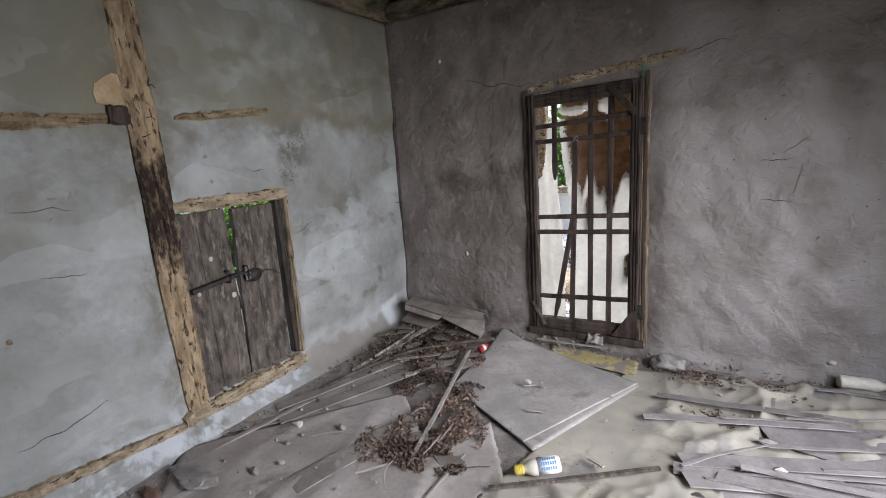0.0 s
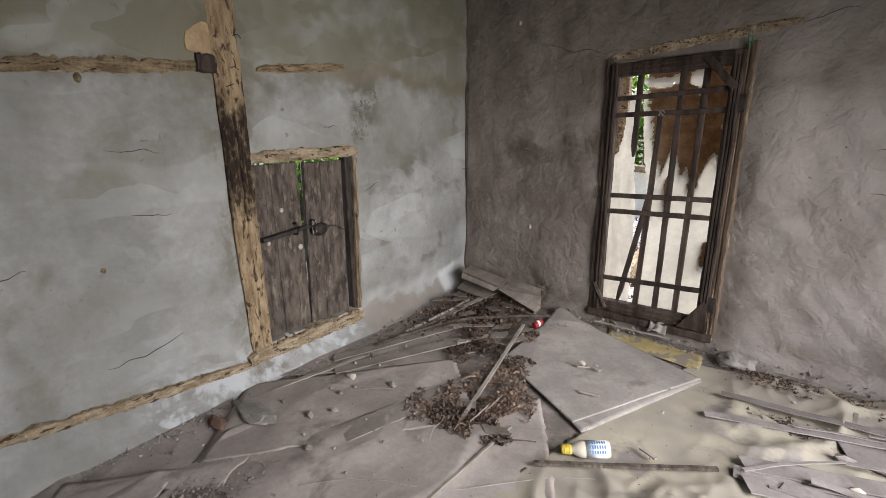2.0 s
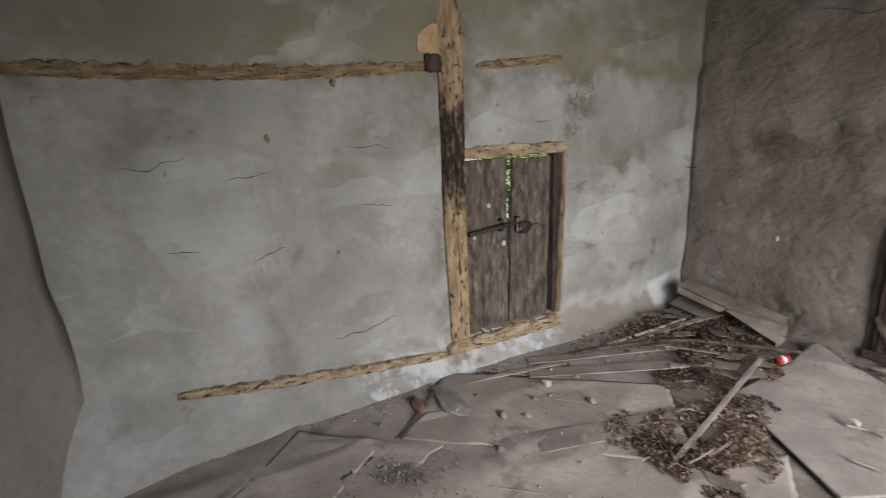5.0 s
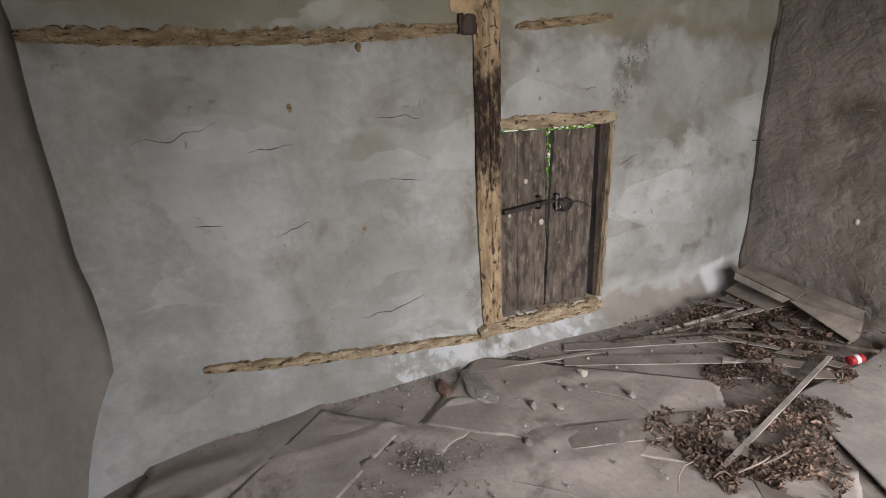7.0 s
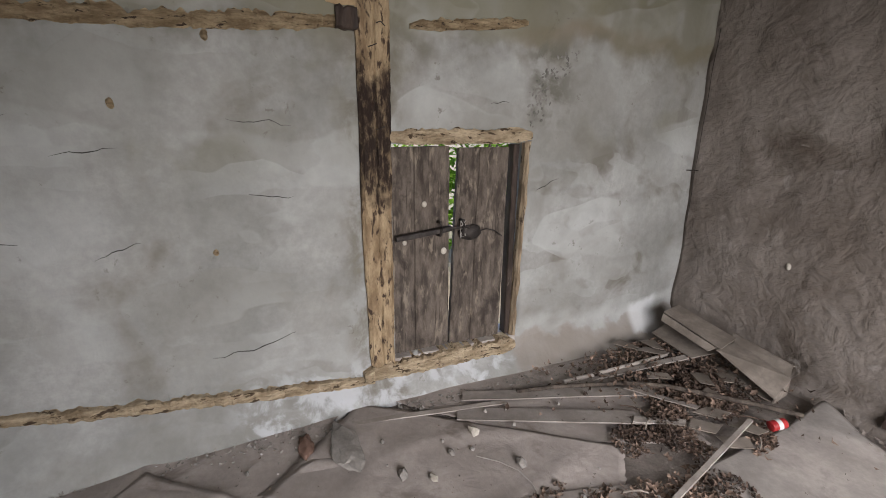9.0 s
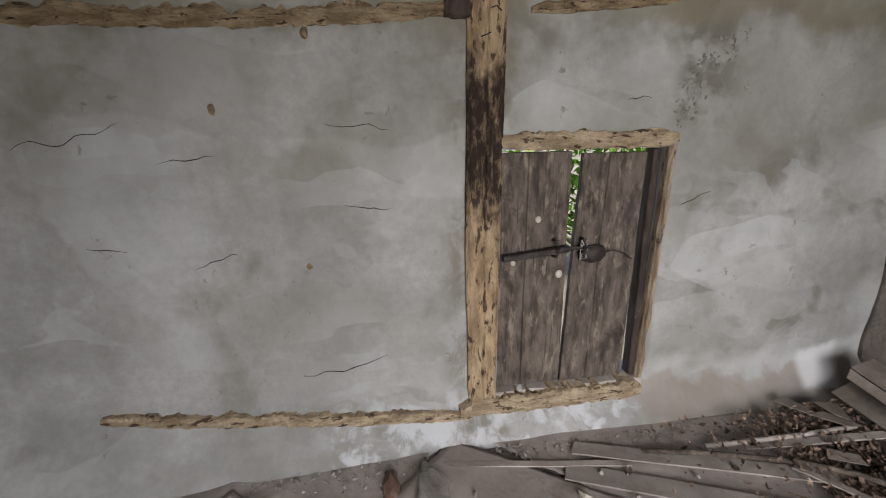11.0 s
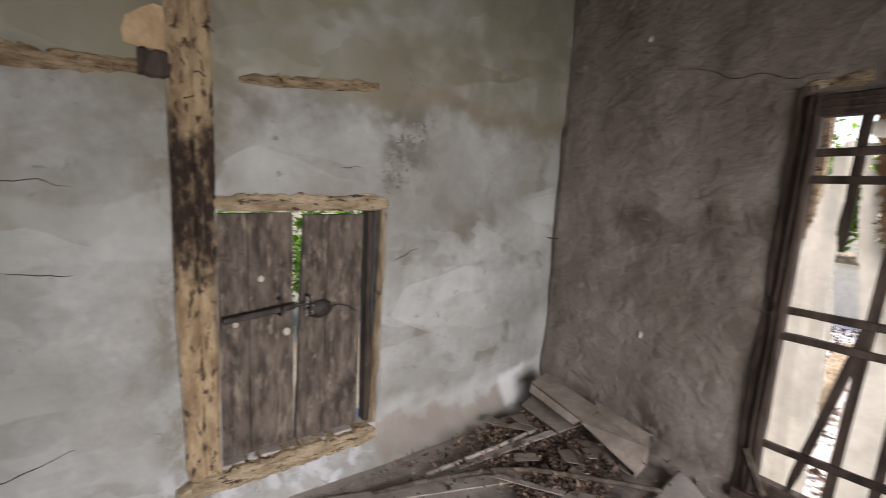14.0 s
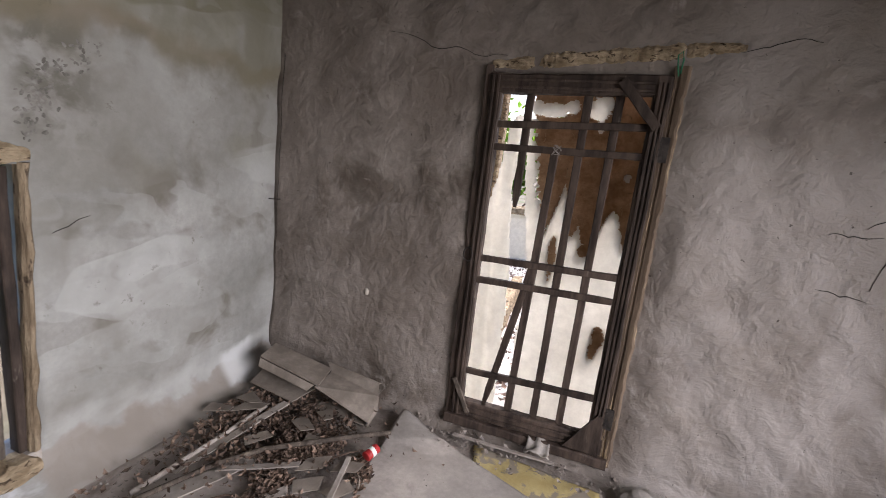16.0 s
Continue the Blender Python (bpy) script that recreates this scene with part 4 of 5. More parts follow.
part("meeting_stile", beam((-0.045, -1.237, 0.20), (-0.045, -1.236, 1.225), 0.060, 0.034, side=(0, 1, 0), rough=0.004, steps=10), DARK_WOOD, shutter, "dark hanging stile")

# ---- small marks on the walls ----
def wall_peg(name, u, z, wall, r, label, material=PLASTER_CHIP, out=0.012, tall=1.3):
    bm = bmesh.new()
    d = (west_bulge if wall == "west" else north_bulge)(u, z)
    c = (d, u, z) if wall == "west" else (u, -d, z)
    s = (out, r, r * tall) if wall == "west" else (r, out, r * tall)
    bmesh.ops.create_icosphere(bm, subdivisions=2, radius=1, matrix=Matrix.Translation(c) @ Matrix.Diagonal((*s, 1)))
    for v in bm.verts:
        v.co += (v.co - Vector(c)) * 0.3 * wob(v.co.x, v.co.y, v.co.z, 60)
    return tagged(part(name, bm, material, at=c, smooth=True), label, "plaster chip")


wall_peg("plaster_chip", -2.897, 1.387, "west", 0.013, "small ochre plaster chip on the grey wall", OLD_WOOD, 0.006, 1.6)
wall_peg("plaster_chip", -2.628, 0.82, "west", 0.011, "small ochre plaster chip on the grey wall", OLD_WOOD, 0.006, 1.2)
wall_peg("wooden_peg", -2.576, 1.628, "west", 0.013, "short pale peg under the exposed rail", OLD_WOOD, 0.03, 1.5)
wall_peg("plaster_chip", 0.64, 0.64, "north", 0.013, "pale chip stuck on the brown wall", PLASTER_CHIP, 0.012, 1.5)
wall_peg("plaster_chip", 2.94, 0.16, "north", 0.02, "pale chip stuck on the brown wall", PLASTER_CHIP, 0.02, 0.6)
wall_peg("plaster_chip", 0.50, 2.12, "north", 0.014, "pale chip stuck on the brown wall", PLASTER_CHIP, 0.012, 1.2)


def crack(u, z, length, angle, wall, seed, width=0.004):
    """A thin open crack with lifted lips that wanders over the wall."""
    n = max(6, int(length / 0.02))
    rings = []
    for k in range(n + 1):
        f = k / n
        du = length * (f - 0.5)
        w = width * (0.2 + 1.0 * math.sin(math.pi * f)) * (0.7 + 0.6 * abs(wob(f * 9, seed)))
        uu = u + du * math.cos(angle) + 0.006 * wob(f * 5, seed + 4)
        zz = z + du * math.sin(angle) + 0.03 * length / 0.3 * wob(f * 3.5, seed) + 0.004 * wob(f * 14, seed)
        d = (west_bulge if wall == "west" else north_bulge)(uu, zz) - 0.001
        ring = [(d - 0.006, uu, zz - w), (d + 0.0035, uu, zz - w), (d + 0.0045, uu, zz + w * 0.3), (d + 0.002, uu, zz + w), (d - 0.006, uu, zz + w)]
        rings.append([(x, y, zq) if wall == "west" else (y, -x, zq) for x, y, zq in ring])
    return loft(rings)


for k, (u, z, l, a) in enumerate(((-3.35, 1.30, 0.34, 0.2), (-3.0, 1.22, 0.20, 0.15), (-2.95, 0.86, 0.16, 0.3), (-3.30, 0.92, 0.13, -0.1), (-2.42, 1.33, 0.24, -0.1),
                                  (-2.40, 1.03, 0.17, -0.05), (-2.52, 0.38, 0.34, 0.12), (-1.05, 1.02, 0.14, 0.4), (-1.35, 1.42, 0.1, 0.0))):
    part("crack", crack(u, z, l, a, "west", k * 7.3, 0.0016), CRACK, wall_west)
for k, (u, z, l, a) in enumerate(((0.95, 1.90, 0.62, -0.18), (2.26, 1.93, 0.26, 0.2), (2.62, 1.28, 0.16, 0.05), (2.70, 1.36, 0.14, 0.7), (2.72, 1.18, 0.16, 1.4), (2.63, 1.06, 0.16, -0.1), (0.03, 1.3, 1.1, 1.55))):
    part("crack", crack(u, z, l, a, "north", k * 5.1 + 3, 0.0018), CRACK, wall_north)
# crumbling strip where the plaster of the grey wall has broken away beside the lintel
bm = bmesh.new()
rnd = random.Random(11)
for k in range(150):
    f = rnd.random()
    y = -1.17 + 0.10 * f + 0.35 * max(0, f - 0.6) + rnd.gauss(0, 0.022)
    z = 1.33 + 0.33 * f + rnd.gauss(0, 0.022)
    s = rnd.uniform(0.002, 0.009)
    bmesh.ops.create_icosphere(bm, subdivisions=1, radius=s, matrix=Matrix.Translation((west_bulge(y, z) - 0.001, y, z)) @ Matrix.Rotation(rnd.uniform(0, 6), 4, "X") @ Matrix.Diagonal((0.5, 1.5, 0.8, 1)))
tagged(part("crumbled_plaster", bm, surface("crumbled_grey", (0.13, 0.125, 0.115), (0.30, 0.295, 0.28), scale=20, fine=60, bump=0.5), wall_west), kind="stuff")

# ---- floor coverings ----
def creases(x, y, amp, s, seed):
    r = 1 - abs(wob(x * s, y * s * 0.5, seed))
    return amp * (max(0.0, r - 0.72) / 0.28) ** 2


def vinyl(x, y):
    calm = max(0.05, min(1.0, (x - 2.0) / 0.3), min(1.0, (-1.2 - y) / 0.3))
    ripple = 0.5 + 0.5 * math.sin((x * 0.8 + y * 0.35) * 17 + 3 * wob(x, y, 2, 1.2))
    calm *= max(0.05, min(1.0, (x - 1.93 - (y + 0.27) * 0.234) / 0.4))
    if y > -1.45:
        calm *= 0.62 + 0.38 * max(0.0, (-1.35 - y) / 0.1)
    far = max(0.0, min(1.0, 1 - abs(y + 0.15) / 0.5)) * max(0.0, x - 2.1)
    return 0.022 + calm * (0.005 * (wob(x, y, 6, 3) + 1) + creases(x, y, 0.052, 2.4, 11) + creases(y + 7, x, 0.036, 4.5, 15) + creases(x + 3, y, 0.014, 9, 19)) + 0.02 * far * ripple ** 3


def flat(base, amp=0.004, s=5, seed=0, crease=0.0, cs=2.2):
    return lambda x, y: base + amp * (wob(x, y, seed, s) + 1) + (creases(x, y, crease, cs, seed + 5) if crease else 0)


def covering(name, corners, material, lift, label, n=60, ragged=0.01, seed=0, thick=0.003, category="floor sheet"):
    cx, cy = sum(c[0] for c in corners) / 4, sum(c[1] for c in corners) / 4
    ob = part(name, sheet(corners, n, n, thick, lift, ragged, seed), material, at=(cx, cy, 0), smooth=True)
    return tagged(ob, label, category)


covering("floor_sheet", [(0.06, -2.2), (0.10, -3.62), (1.2, -3.75), (0.62, -2.35)], SHEET_GREY, flat(0.018, 0.005, 6, 1, 0.02), "dusty grey floor sheet torn along the wall", 40, 0.02, 1)
covering("floor_sheet", [(0.36, -2.32), (0.92, -3.45), (2.6, -3.0), (1.40, -1.18)], SHEET_GREY, flat(0.020, 0.004, 4, 2, 0.016), "large dusty grey floor sheet with a ragged edge", 70, 0.012, 2)
covering("floor_sheet", [(0.08, -2.1), (0.50, -2.55), (1.25, -1.55), (0.80, -1.15)], SHEET_GREY, flat(0.027, 0.003, 5, 3, 0.008), "grey floor sheet lapped under debris", 40, 0.01, 3)
covering("floor_sheet", [(0.06, -1.98), (0.62, -1.45), (0.92, -0.78), (0.12, -0.72)], SHEET_GREY, flat(0.020, 0.003, 5, 12, 0.008), "dusty grey floor sheet under fallen slats", 40, 0.02, 12)
covering("floor_sheet", [(0.62, -3.35), (0.78, -2.98), (0.48, -2.62), (0.22, -2.95)], SHEET_GREY, flat(0.030, 0.004, 6, 4, 0.01), "square offcut of grey floor sheet", 24, 0.012, 4)
covering("vinyl_sheet", [(1.93, -0.27), (1.15, -3.6), (3.84, -3.7), (3.84, -0.05)], SHEET_CREAM, vinyl, "wrinkled cream vinyl floor sheet grey with dust", 150, 0.006, 6)
covering("vinyl_offcut", [(1.36, -0.10), (1.42, -0.30), (1.98, -0.36), (1.96, -0.15)], VINYL_YELLOW, flat(0.022, 0.003, 8, 7), "strip of stained yellow vinyl beside the door", 24, 0.02, 7)
covering("under_mat", [(0.97, -0.16), (1.03, -0.94), (1.69, -1.315), (2.02, -0.48)], MAT_GREY, flat(0.024, 0.002, 4, 8), "second grey sheet lying under the mat", 30, 0.004, 8, 0.004, "mat")


def mat_lift(x, y):
    e = max(0.0, 0.22 - math.hypot(x - 0.98, y + 0.10)) / 0.22
    f = max(0.0, 1 - abs((x - 1.0) * 0.55 - (y + 0.30)) / 0.10)
    return 0.031 + 0.003 * wob(x, y, 3, 3) + 0.05 * e + 0.016 * f * max(0, 1 - abs(x - 1.15) / 0.3)


mat = thing("floor_mat", (1.45, -0.7, 0.03), "square grey rubbery mat, dusty, with one curled corner", "mat")
part("sheet", sheet([(0.955, -0.07), (1.015, -0.955), (1.625, -1.275), (2.01, -0.46)], 70, 70, 0.004, mat_lift, 0.003, 9), MAT_GREY, mat, smooth=True)


def strip(p0, p1, w, thick, z0, z1, name="panel_strip", material=PANEL_GREY, label="long grey panel strip lying on the floor", seed=0.0, bend=0.0, category="strip", group="scattered strips", taper=1.0):
    """A thin board on the floor, slightly bowed, with broken ends."""
    a, b = Vector((*p0, z0)), Vector((*p1, z1))
    d = (b - a).normalized()
    s = Vector((-d.y, d.x, 0)).normalized()
    rings = []
    n = 14
    for k in range(n + 1):
        f = k / n
        m = a.lerp(b, f) + s * bend * math.sin(math.pi * f) + Vector((0, 0, 0.004 * wob(f * 4, seed)))
        ww = w * (1 + (taper - 1) * f) / 2 * (1 + 0.05 * wob(f * 6, seed + 2))
        e0 = d * (0.02 * wob(seed, 1) if k in (0, n) else 0)
        rings.append([m - s * ww - e0, m + s * ww + e0, m + s * ww * 0.96 + e0 + Vector((0, 0, thick)), m - s * ww * 0.96 - e0 + Vector((0, 0, thick))])
    c = a.lerp(b, 0.5)
    return tagged(part(name, loft(rings), material, at=(c.x, c.y, min(z0, z1))), label, category, group)


STRIPS = (((2.13, -0.60), (2.98, -0.55), 0.045, 0.05, 0.09), ((2.10, -0.84), (2.95, -0.60), 0.05, 0.048, 0.08), ((2.62, -0.78), (3.6, -0.42), 0.17, 0.055, 0.06),
          ((2.30, -1.14), (3.6, -0.66), 0.09, 0.06, 0.085), ((2.28, -1.20), (3.5, -0.90), 0.08, 0.052, 0.06), ((2.33, -1.27), (3.5, -0.82), 0.10, 0.066, 0.05),
          ((2.44, -1.20), (3.6, -1.10), 0.07, 0.074, 0.06), ((2.52, -1.12), (3.5, -1.02), 0.035, 0.085, 0.07), ((2.84, -0.22), (3.5, -0.28), 0.10, 0.045, 0.045))
SLIVERS = (((2.31, -1.20), (2.62, -0.90), 0.020), ((2.52, -1.12), (3.10, -0.93), 0.018), ((2.50, -1.16), (3.0, -1.02), 0.014), ((2.62, -0.90), (3.25, -0.64), 0.022), ((2.80, -0.98), (3.3, -0.80), 0.016),
           ((2.40, -1.24), (2.95, -1.12), 0.016), ((2.86, -0.24), (3.2, -0.235), 0.030), ((2.70, -0.62), (3.1, -0.45), 0.014), ((2.44, -0.74), (2.85, -0.62), 0.012))
for k, (a, b, w) in enumerate(SLIVERS):
    strip(a, b, w, 0.004, 0.082, 0.086, label="narrow splintered panel strip on the heap of strips", seed=k * 5.7 + 90, taper=0.5, bend=0.012 * (-1) ** k)
for k, (a, b, w, z0, z1) in enumerate(STRIPS):
    strip(a, b, w, 0.004, z0 + 0.010, z1 + 0.006, seed=k * 3.1)
strip((1.63, -1.66), (2.23, -1.22), 0.020, 0.012, 0.048, 0.05, "wooden_batten", BOARD_WOOD, "thin grey-brown batten on the vinyl sheet", 3, category="batten")
strip((1.22, -1.66), (0.93, -0.56), 0.020, 0.010, 0.035, 0.085, "wooden_batten", SLAT_GREY, "long thin batten resting on dry leaves", 5, category="batten")
strip((1.40, -2.20), (1.42, -1.50), 0.011, 0.007, 0.032, 0.04, "wooden_batten", CARD, "thin pale reed lying on the floor sheet", 6, category="batten")
WALLSIDE = (((0.33, -1.70), (0.74, -0.86), 0.095, 0.035, 0.055), ((0.22, -1.62), (0.58, -0.70), 0.075, 0.040, 0.06), ((0.22, -2.15), (0.34, -1.45), 0.03, 0.034, 0.04),
            ((0.84, -2.04), (1.03, -1.30), 0.13, 0.036, 0.038), ((0.36, -0.95), (0.46, -0.40), 0.04, 0.06, 0.12), ((0.70, -1.00), (0.82, -0.82), 0.045, 0.06, 0.07), ((0.50, -0.86), (0.78, -0.70), 0.03, 0.07, 0.09))
for k, (a, b, w, z0, z1) in enumerate(WALLSIDE):
    strip(a, b, w, 0.005, z0, z1, "floor_slat", SLAT_GREY, "dusty flat slat lying along the grey wall", k * 2.3 + 40, group="wallside slats", category="slat")
pipe = thing("plastic_conduit", (0.2, -0.7, 0.05), "pale plastic conduit lying along the wall foot", "conduit")
part("tube", rod([(0.33, -1.10, 0.06), (0.35, -0.9, 0.075), (0.37, -0.68, 0.09), (0.385, -0.46, 0.11)], 0.0115, 10), SLAT_GREY, pipe, smooth=True)
pipe = thing("brown_cane", (0.4, -1.2, 0.05), "bent brown cane across the slats", "cane")
part("tube", rod([(0.30, -1.36, 0.05), (0.36, -1.18, 0.07), (0.49, -0.86, 0.09), (0.60, -0.70, 0.10), (0.73, -0.575, 0.10), (0.87, -0.44, 0.10), (1.0, -0.31, 0.09)], 0.011, 8), BOARD_WOOD, pipe, smooth=True)


# ---- loose things ----
def turned(base, tip, profile, sides=20, bm=None):
    """A lathed solid along base to tip; profile rows are (share of length, radius)."""
    a, b = Vector(base), Vector(tip)
    d = (b - a).normalized()
    u = d.orthogonal().normalized()
    v = d.cross(u)
    return loft([[a.lerp(b, f) + (u * math.cos(t) + v * math.sin(t)) * r for t in [2 * math.pi * i / sides for i in range(sides)]] for f, r in profile], bm)


def bottle(base, tip, r, label, printed):
    a, b = Vector(base), Vector(tip)
    ob = thing("plastic_bottle", ((a.x + b.x) / 2, (a.y + b.y) / 2, min(a.z, b.z) - r), label, "bottle")
    part("body", turned(a, b, [(0, r * 0.85), (0.02, r * 0.97), (0.05, r), (0.55, r), (0.63, r * 0.93), (0.72, r * 0.66), (0.76, r * 0.52), (0.80, r * 0.5)]), PLASTIC_WHITE, ob, smooth=True)
    cap = part("cap", turned(a, b, [(0.79, r * 0.54), (0.80, r * 0.6), (0.97, r * 0.58), (1.0, r * 0.5)]), CAP_YELLOW, ob, "ribbed yellow screw cap", smooth=True)
    for k in range(3):
        part("cap_ring", turned(a, b, [(0.82 + k * 0.05, r * 0.6), (0.825 + k * 0.05, r * 0.63), (0.835 + k * 0.05, r * 0.63), (0.84 + k * 0.05, r * 0.6)]), CAP_YELLOW, cap)
    if printed:
        wrap = part("paper_label", turned(a, b, [(0.07, r * 1.015), (0.5, r * 1.015)]), LABEL_WHITE, ob, "white paper label with blue print", smooth=True)
        d = (b - a).normalized()
        u = Vector((0, 0, 1))
        s = d.cross(u).normalized()
        for k in range(7):
            for t0 in (0.10, 0.36, 0.62):
                th = t0 * 2.2 + 0.1
                side = s if s.y < 0 else -s
                c = (u * math.sin(th) + side * math.cos(th))
                p = a.lerp(b, 0.12 + k * 0.05) + c * r * 1.03
                part("print_bar", beam(p - d * 0.002, p + d * 0.004, 0.014, 0.001, side=c, steps=1), LABEL_BLUE, wrap)
    return ob


bottle((1.852, -1.405, 0.075), (1.683, -1.518, 0.060), 0.036, "white plastic bottle with a yellow cap and printed label", True)
bottle((2.965, -0.10, 0.085), (3.215, -0.055, 0.075), 0.036, "dusty milky plastic bottle with a yellow cap", False)
can = thing("red_can", (1.0, -0.48, 0.06), "small red and white can among dry leaves", "can")
part("shell", turned((0.985, -0.505, 0.080), (1.005, -0.445, 0.095), [(0, 0.018), (0.06, 0.023), (0.5, 0.021), (0.9, 0.023), (1.0, 0.019)]), RED, can, smooth=True)
part("band", turned((0.992, -0.484, 0.0853), (0.998, -0.466, 0.0898), [(0, 0.0222), (0.1, 0.0232), (0.9, 0.0232), (1.0, 0.0222)]), LABEL_WHITE, can, "white printed band", smooth=True)
part("lid", turned((0.984, -0.509, 0.079), (0.985, -0.504, 0.0802), [(0, 0.020), (0.5, 0.024), (1.0, 0.023)]), RED, can, smooth=True)


def panel(pts, thick, bm=None):
    """A stiff sheet over four points in space."""
    p = [Vector(q) for q in pts]
    n = (p[1] - p[0]).cross(p[3] - p[0]).normalized() * thick
    bm = bm or bmesh.new()
    lo, hi = [bm.verts.new(q) for q in p], [bm.verts.new(q + n) for q in p]
    bm.faces.new(lo[::-1])
    bm.faces.new(hi)
    for i in range(4):
        bm.faces.new((lo[i], lo[(i + 1) % 4], hi[(i + 1) % 4], hi[i]))
    return bm


box = thing("cardboard_box", (0.36, -0.26, 0.07), "flattened dusty cardboard box leaning in the corner", "box", "corner boxes")
part("flap", panel([(0.199, -0.30, 0.258), (0.586, -0.32, 0.211), (0.539, -0.14, 0.214), (0.163, -0.14, 0.262)], 0.006), CARD, box)
part("side", panel([(0.207, -0.32, 0.212), (0.532, -0.34, 0.178), (0.53, -0.15, 0.190), (0.17, -0.15, 0.235)], 0.006), CARD, box)
part("base", panel([(0.181, -0.35, 0.124), (0.47, -0.37, 0.110), (0.50, -0.15, 0.12), (0.15, -0.16, 0.16)], 0.006), CARD, box)
part("fold", panel([(0.199, -0.30, 0.252), (0.207, -0.32, 0.215), (0.532, -0.34, 0.181), (0.56, -0.318, 0.208)], 0.003), CARD, box)
box = thing("cardboard_box", (0.70, -0.18, 0.05), "crushed open cardboard box in the corner", "box", "corner boxes")
part("trough", panel([(0.548, -0.30, 0.185), (0.855, -0.28, 0.075), (0.826, -0.13, 0.135), (0.533, -0.13, 0.186)], 0.006), CARD, box)
part("back", panel([(0.533, -0.13, 0.182), (0.826, -0.13, 0.131), (0.805, -0.085, 0.180), (0.478, -0.085, 0.212)], 0.005), CARD, box)
part("lip", panel([(0.478, -0.085, 0.212), (0.805, -0.085, 0.180), (0.81, -0.072, 0.176), (0.485, -0.07, 0.208)], 0.004), CARD, box)
part("end", panel([(0.855, -0.28, 0.075), (0.84, -0.26, 0.035), (0.82, -0.12, 0.04), (0.826, -0.13, 0.135)], 0.005), CARD, box)
part("bottom", panel([(0.54, -0.29, 0.05), (0.83, -0.26, 0.04), (0.81, -0.12, 0.045), (0.53, -0.12, 0.06)], 0.006), CARD, box)
for k, (x, y, a, z) in enumerate(((0.34, -0.52, 0.4, 0.12), (0.60, -0.47, -0.5, 0.10), (0.50, -0.66, 0.9, 0.09), (0.20, -0.60, 0.2, 0.11), (0.80, -0.66, 0.6, 0.075), (1.13, -1.50, 0.3, 0.045), (0.98, -0.72, 1.1, 0.06), (0.72, -0.55, 0.2, 0.09), (0.87, -0.755, 0.7, 0.07), (0.95, -0.60, 0.3, 0.075), (0.66, -0.36, -0.7, 0.10), (1.36, -1.585, 0.35, 0.045), (0.28, -0.48, -0.3, 0.13))):
    d, s = Vector((math.cos(a), math.sin(a), 0.12)), Vector((-math.sin(a), math.cos(a), 0.05))
    c = Vector((x, y, z))
    tagged(part("card_scrap", panel([c - d * (0.05 + 0.05 * wob(k, 1.5)) - s * 0.03, c + d * (0.06 + 0.06 * wob(k, 2.5)) - s * (0.03 + 0.03 * wob(k, 4.5)), c + d * (0.07 + 0.06 * wob(k, 7.5)) + s * 0.025, c - d * (0.04 + 0.05 * wob(k, 9.5)) + s * (0.04 + 0.03 * wob(k, 3.5))], 0.003), CARD, at=c), "torn dusty scrap of cardboard among dry leaves", "scrap", "card scraps")


def rock(name, c, s, material, label, seed, category="stone", group=""):
    bm = bmesh.new()
    bmesh.ops.create_icosphere(bm, subdivisions=3 if max(s) > 0.05 else 1, radius=1)
    for v in bm.verts:
        k = 1 + 0.12 * wob(v.co.x + seed, v.co.y, v.co.z, 5) + 0.45 * wob(v.co.x + seed, v.co.y, v.co.z, 1.3)
        v.co = Vector((v.co.x * s[0] * k, v.co.y * s[1] * k, max(-0.5, v.co.z) * s[2] * k)) + Vector(c)
    return tagged(part(name, bm, material, at=(c[0], c[1], c[2] - s[2] * 0.5), smooth=False), label, category, group)


rock("stone", (2.13, -0.17, 0.06), (0.10, 0.065, 0.05), STONE, "flat grey stone at the foot of the wall", 1.0)
rock("rubble_slab", (0.37, -2.22, 0.055), (0.15, 0.06, 0.016), STONE, "flat lump of fallen plaster on the floor sheet", 4.0)
rock("brick_piece", (0.29, -2.37, 0.04), (0.07, 0.03, 0.02), surface("dull_red_brick", (0.14, 0.085, 0.065), (0.22, 0.14, 0.11), scale=20, fine=60), "broken dull red brick by the wall", 6.0, "brick")
rnd = random.Random(5)
SPOTS = ((0.48, -1.69, 0.032), (0.72, -1.60, 0.03), (0.60, -2.05, 0.03), (0.66, -1.95, 0.022), (0.80, -2.20, 0.028), (0.56, -1.83, 0.02), (1.45, -0.78, 0.028), (1.52, -0.75, 0.02), (2.62, -0.86, 0.035), (2.66, -1.05, 0.028))
for k, (x, y, s) in enumerate(SPOTS):
    rock("rubble", (x, y, 0.045 + (0.03 if x > 1.3 else 0)), (s, s * 0.7, s * 0.6), STONE if k % 3 else PLASTER_CHIP, "small lump of fallen plaster lying on the floor", k * 2.7, "rubble", "fallen lumps")
for k in range(60):
    t = rnd.random()
    x, y = (rnd.uniform(0.25, 1.2), rnd.uniform(-2.6, -1.2)) if k < 36 else (rnd.uniform(1.7, 3.2), rnd.uniform(-1.6, -0.1))
    s = rnd.uniform(0.005, 0.013)
    rock("pebble", (x, y, 0.044 + 0.002 * (k % 3)), (s, s * 0.8, s * 0.8), STONE, "crumb of fallen plaster on the floor", k * 1.3, "rubble", "plaster crumbs")


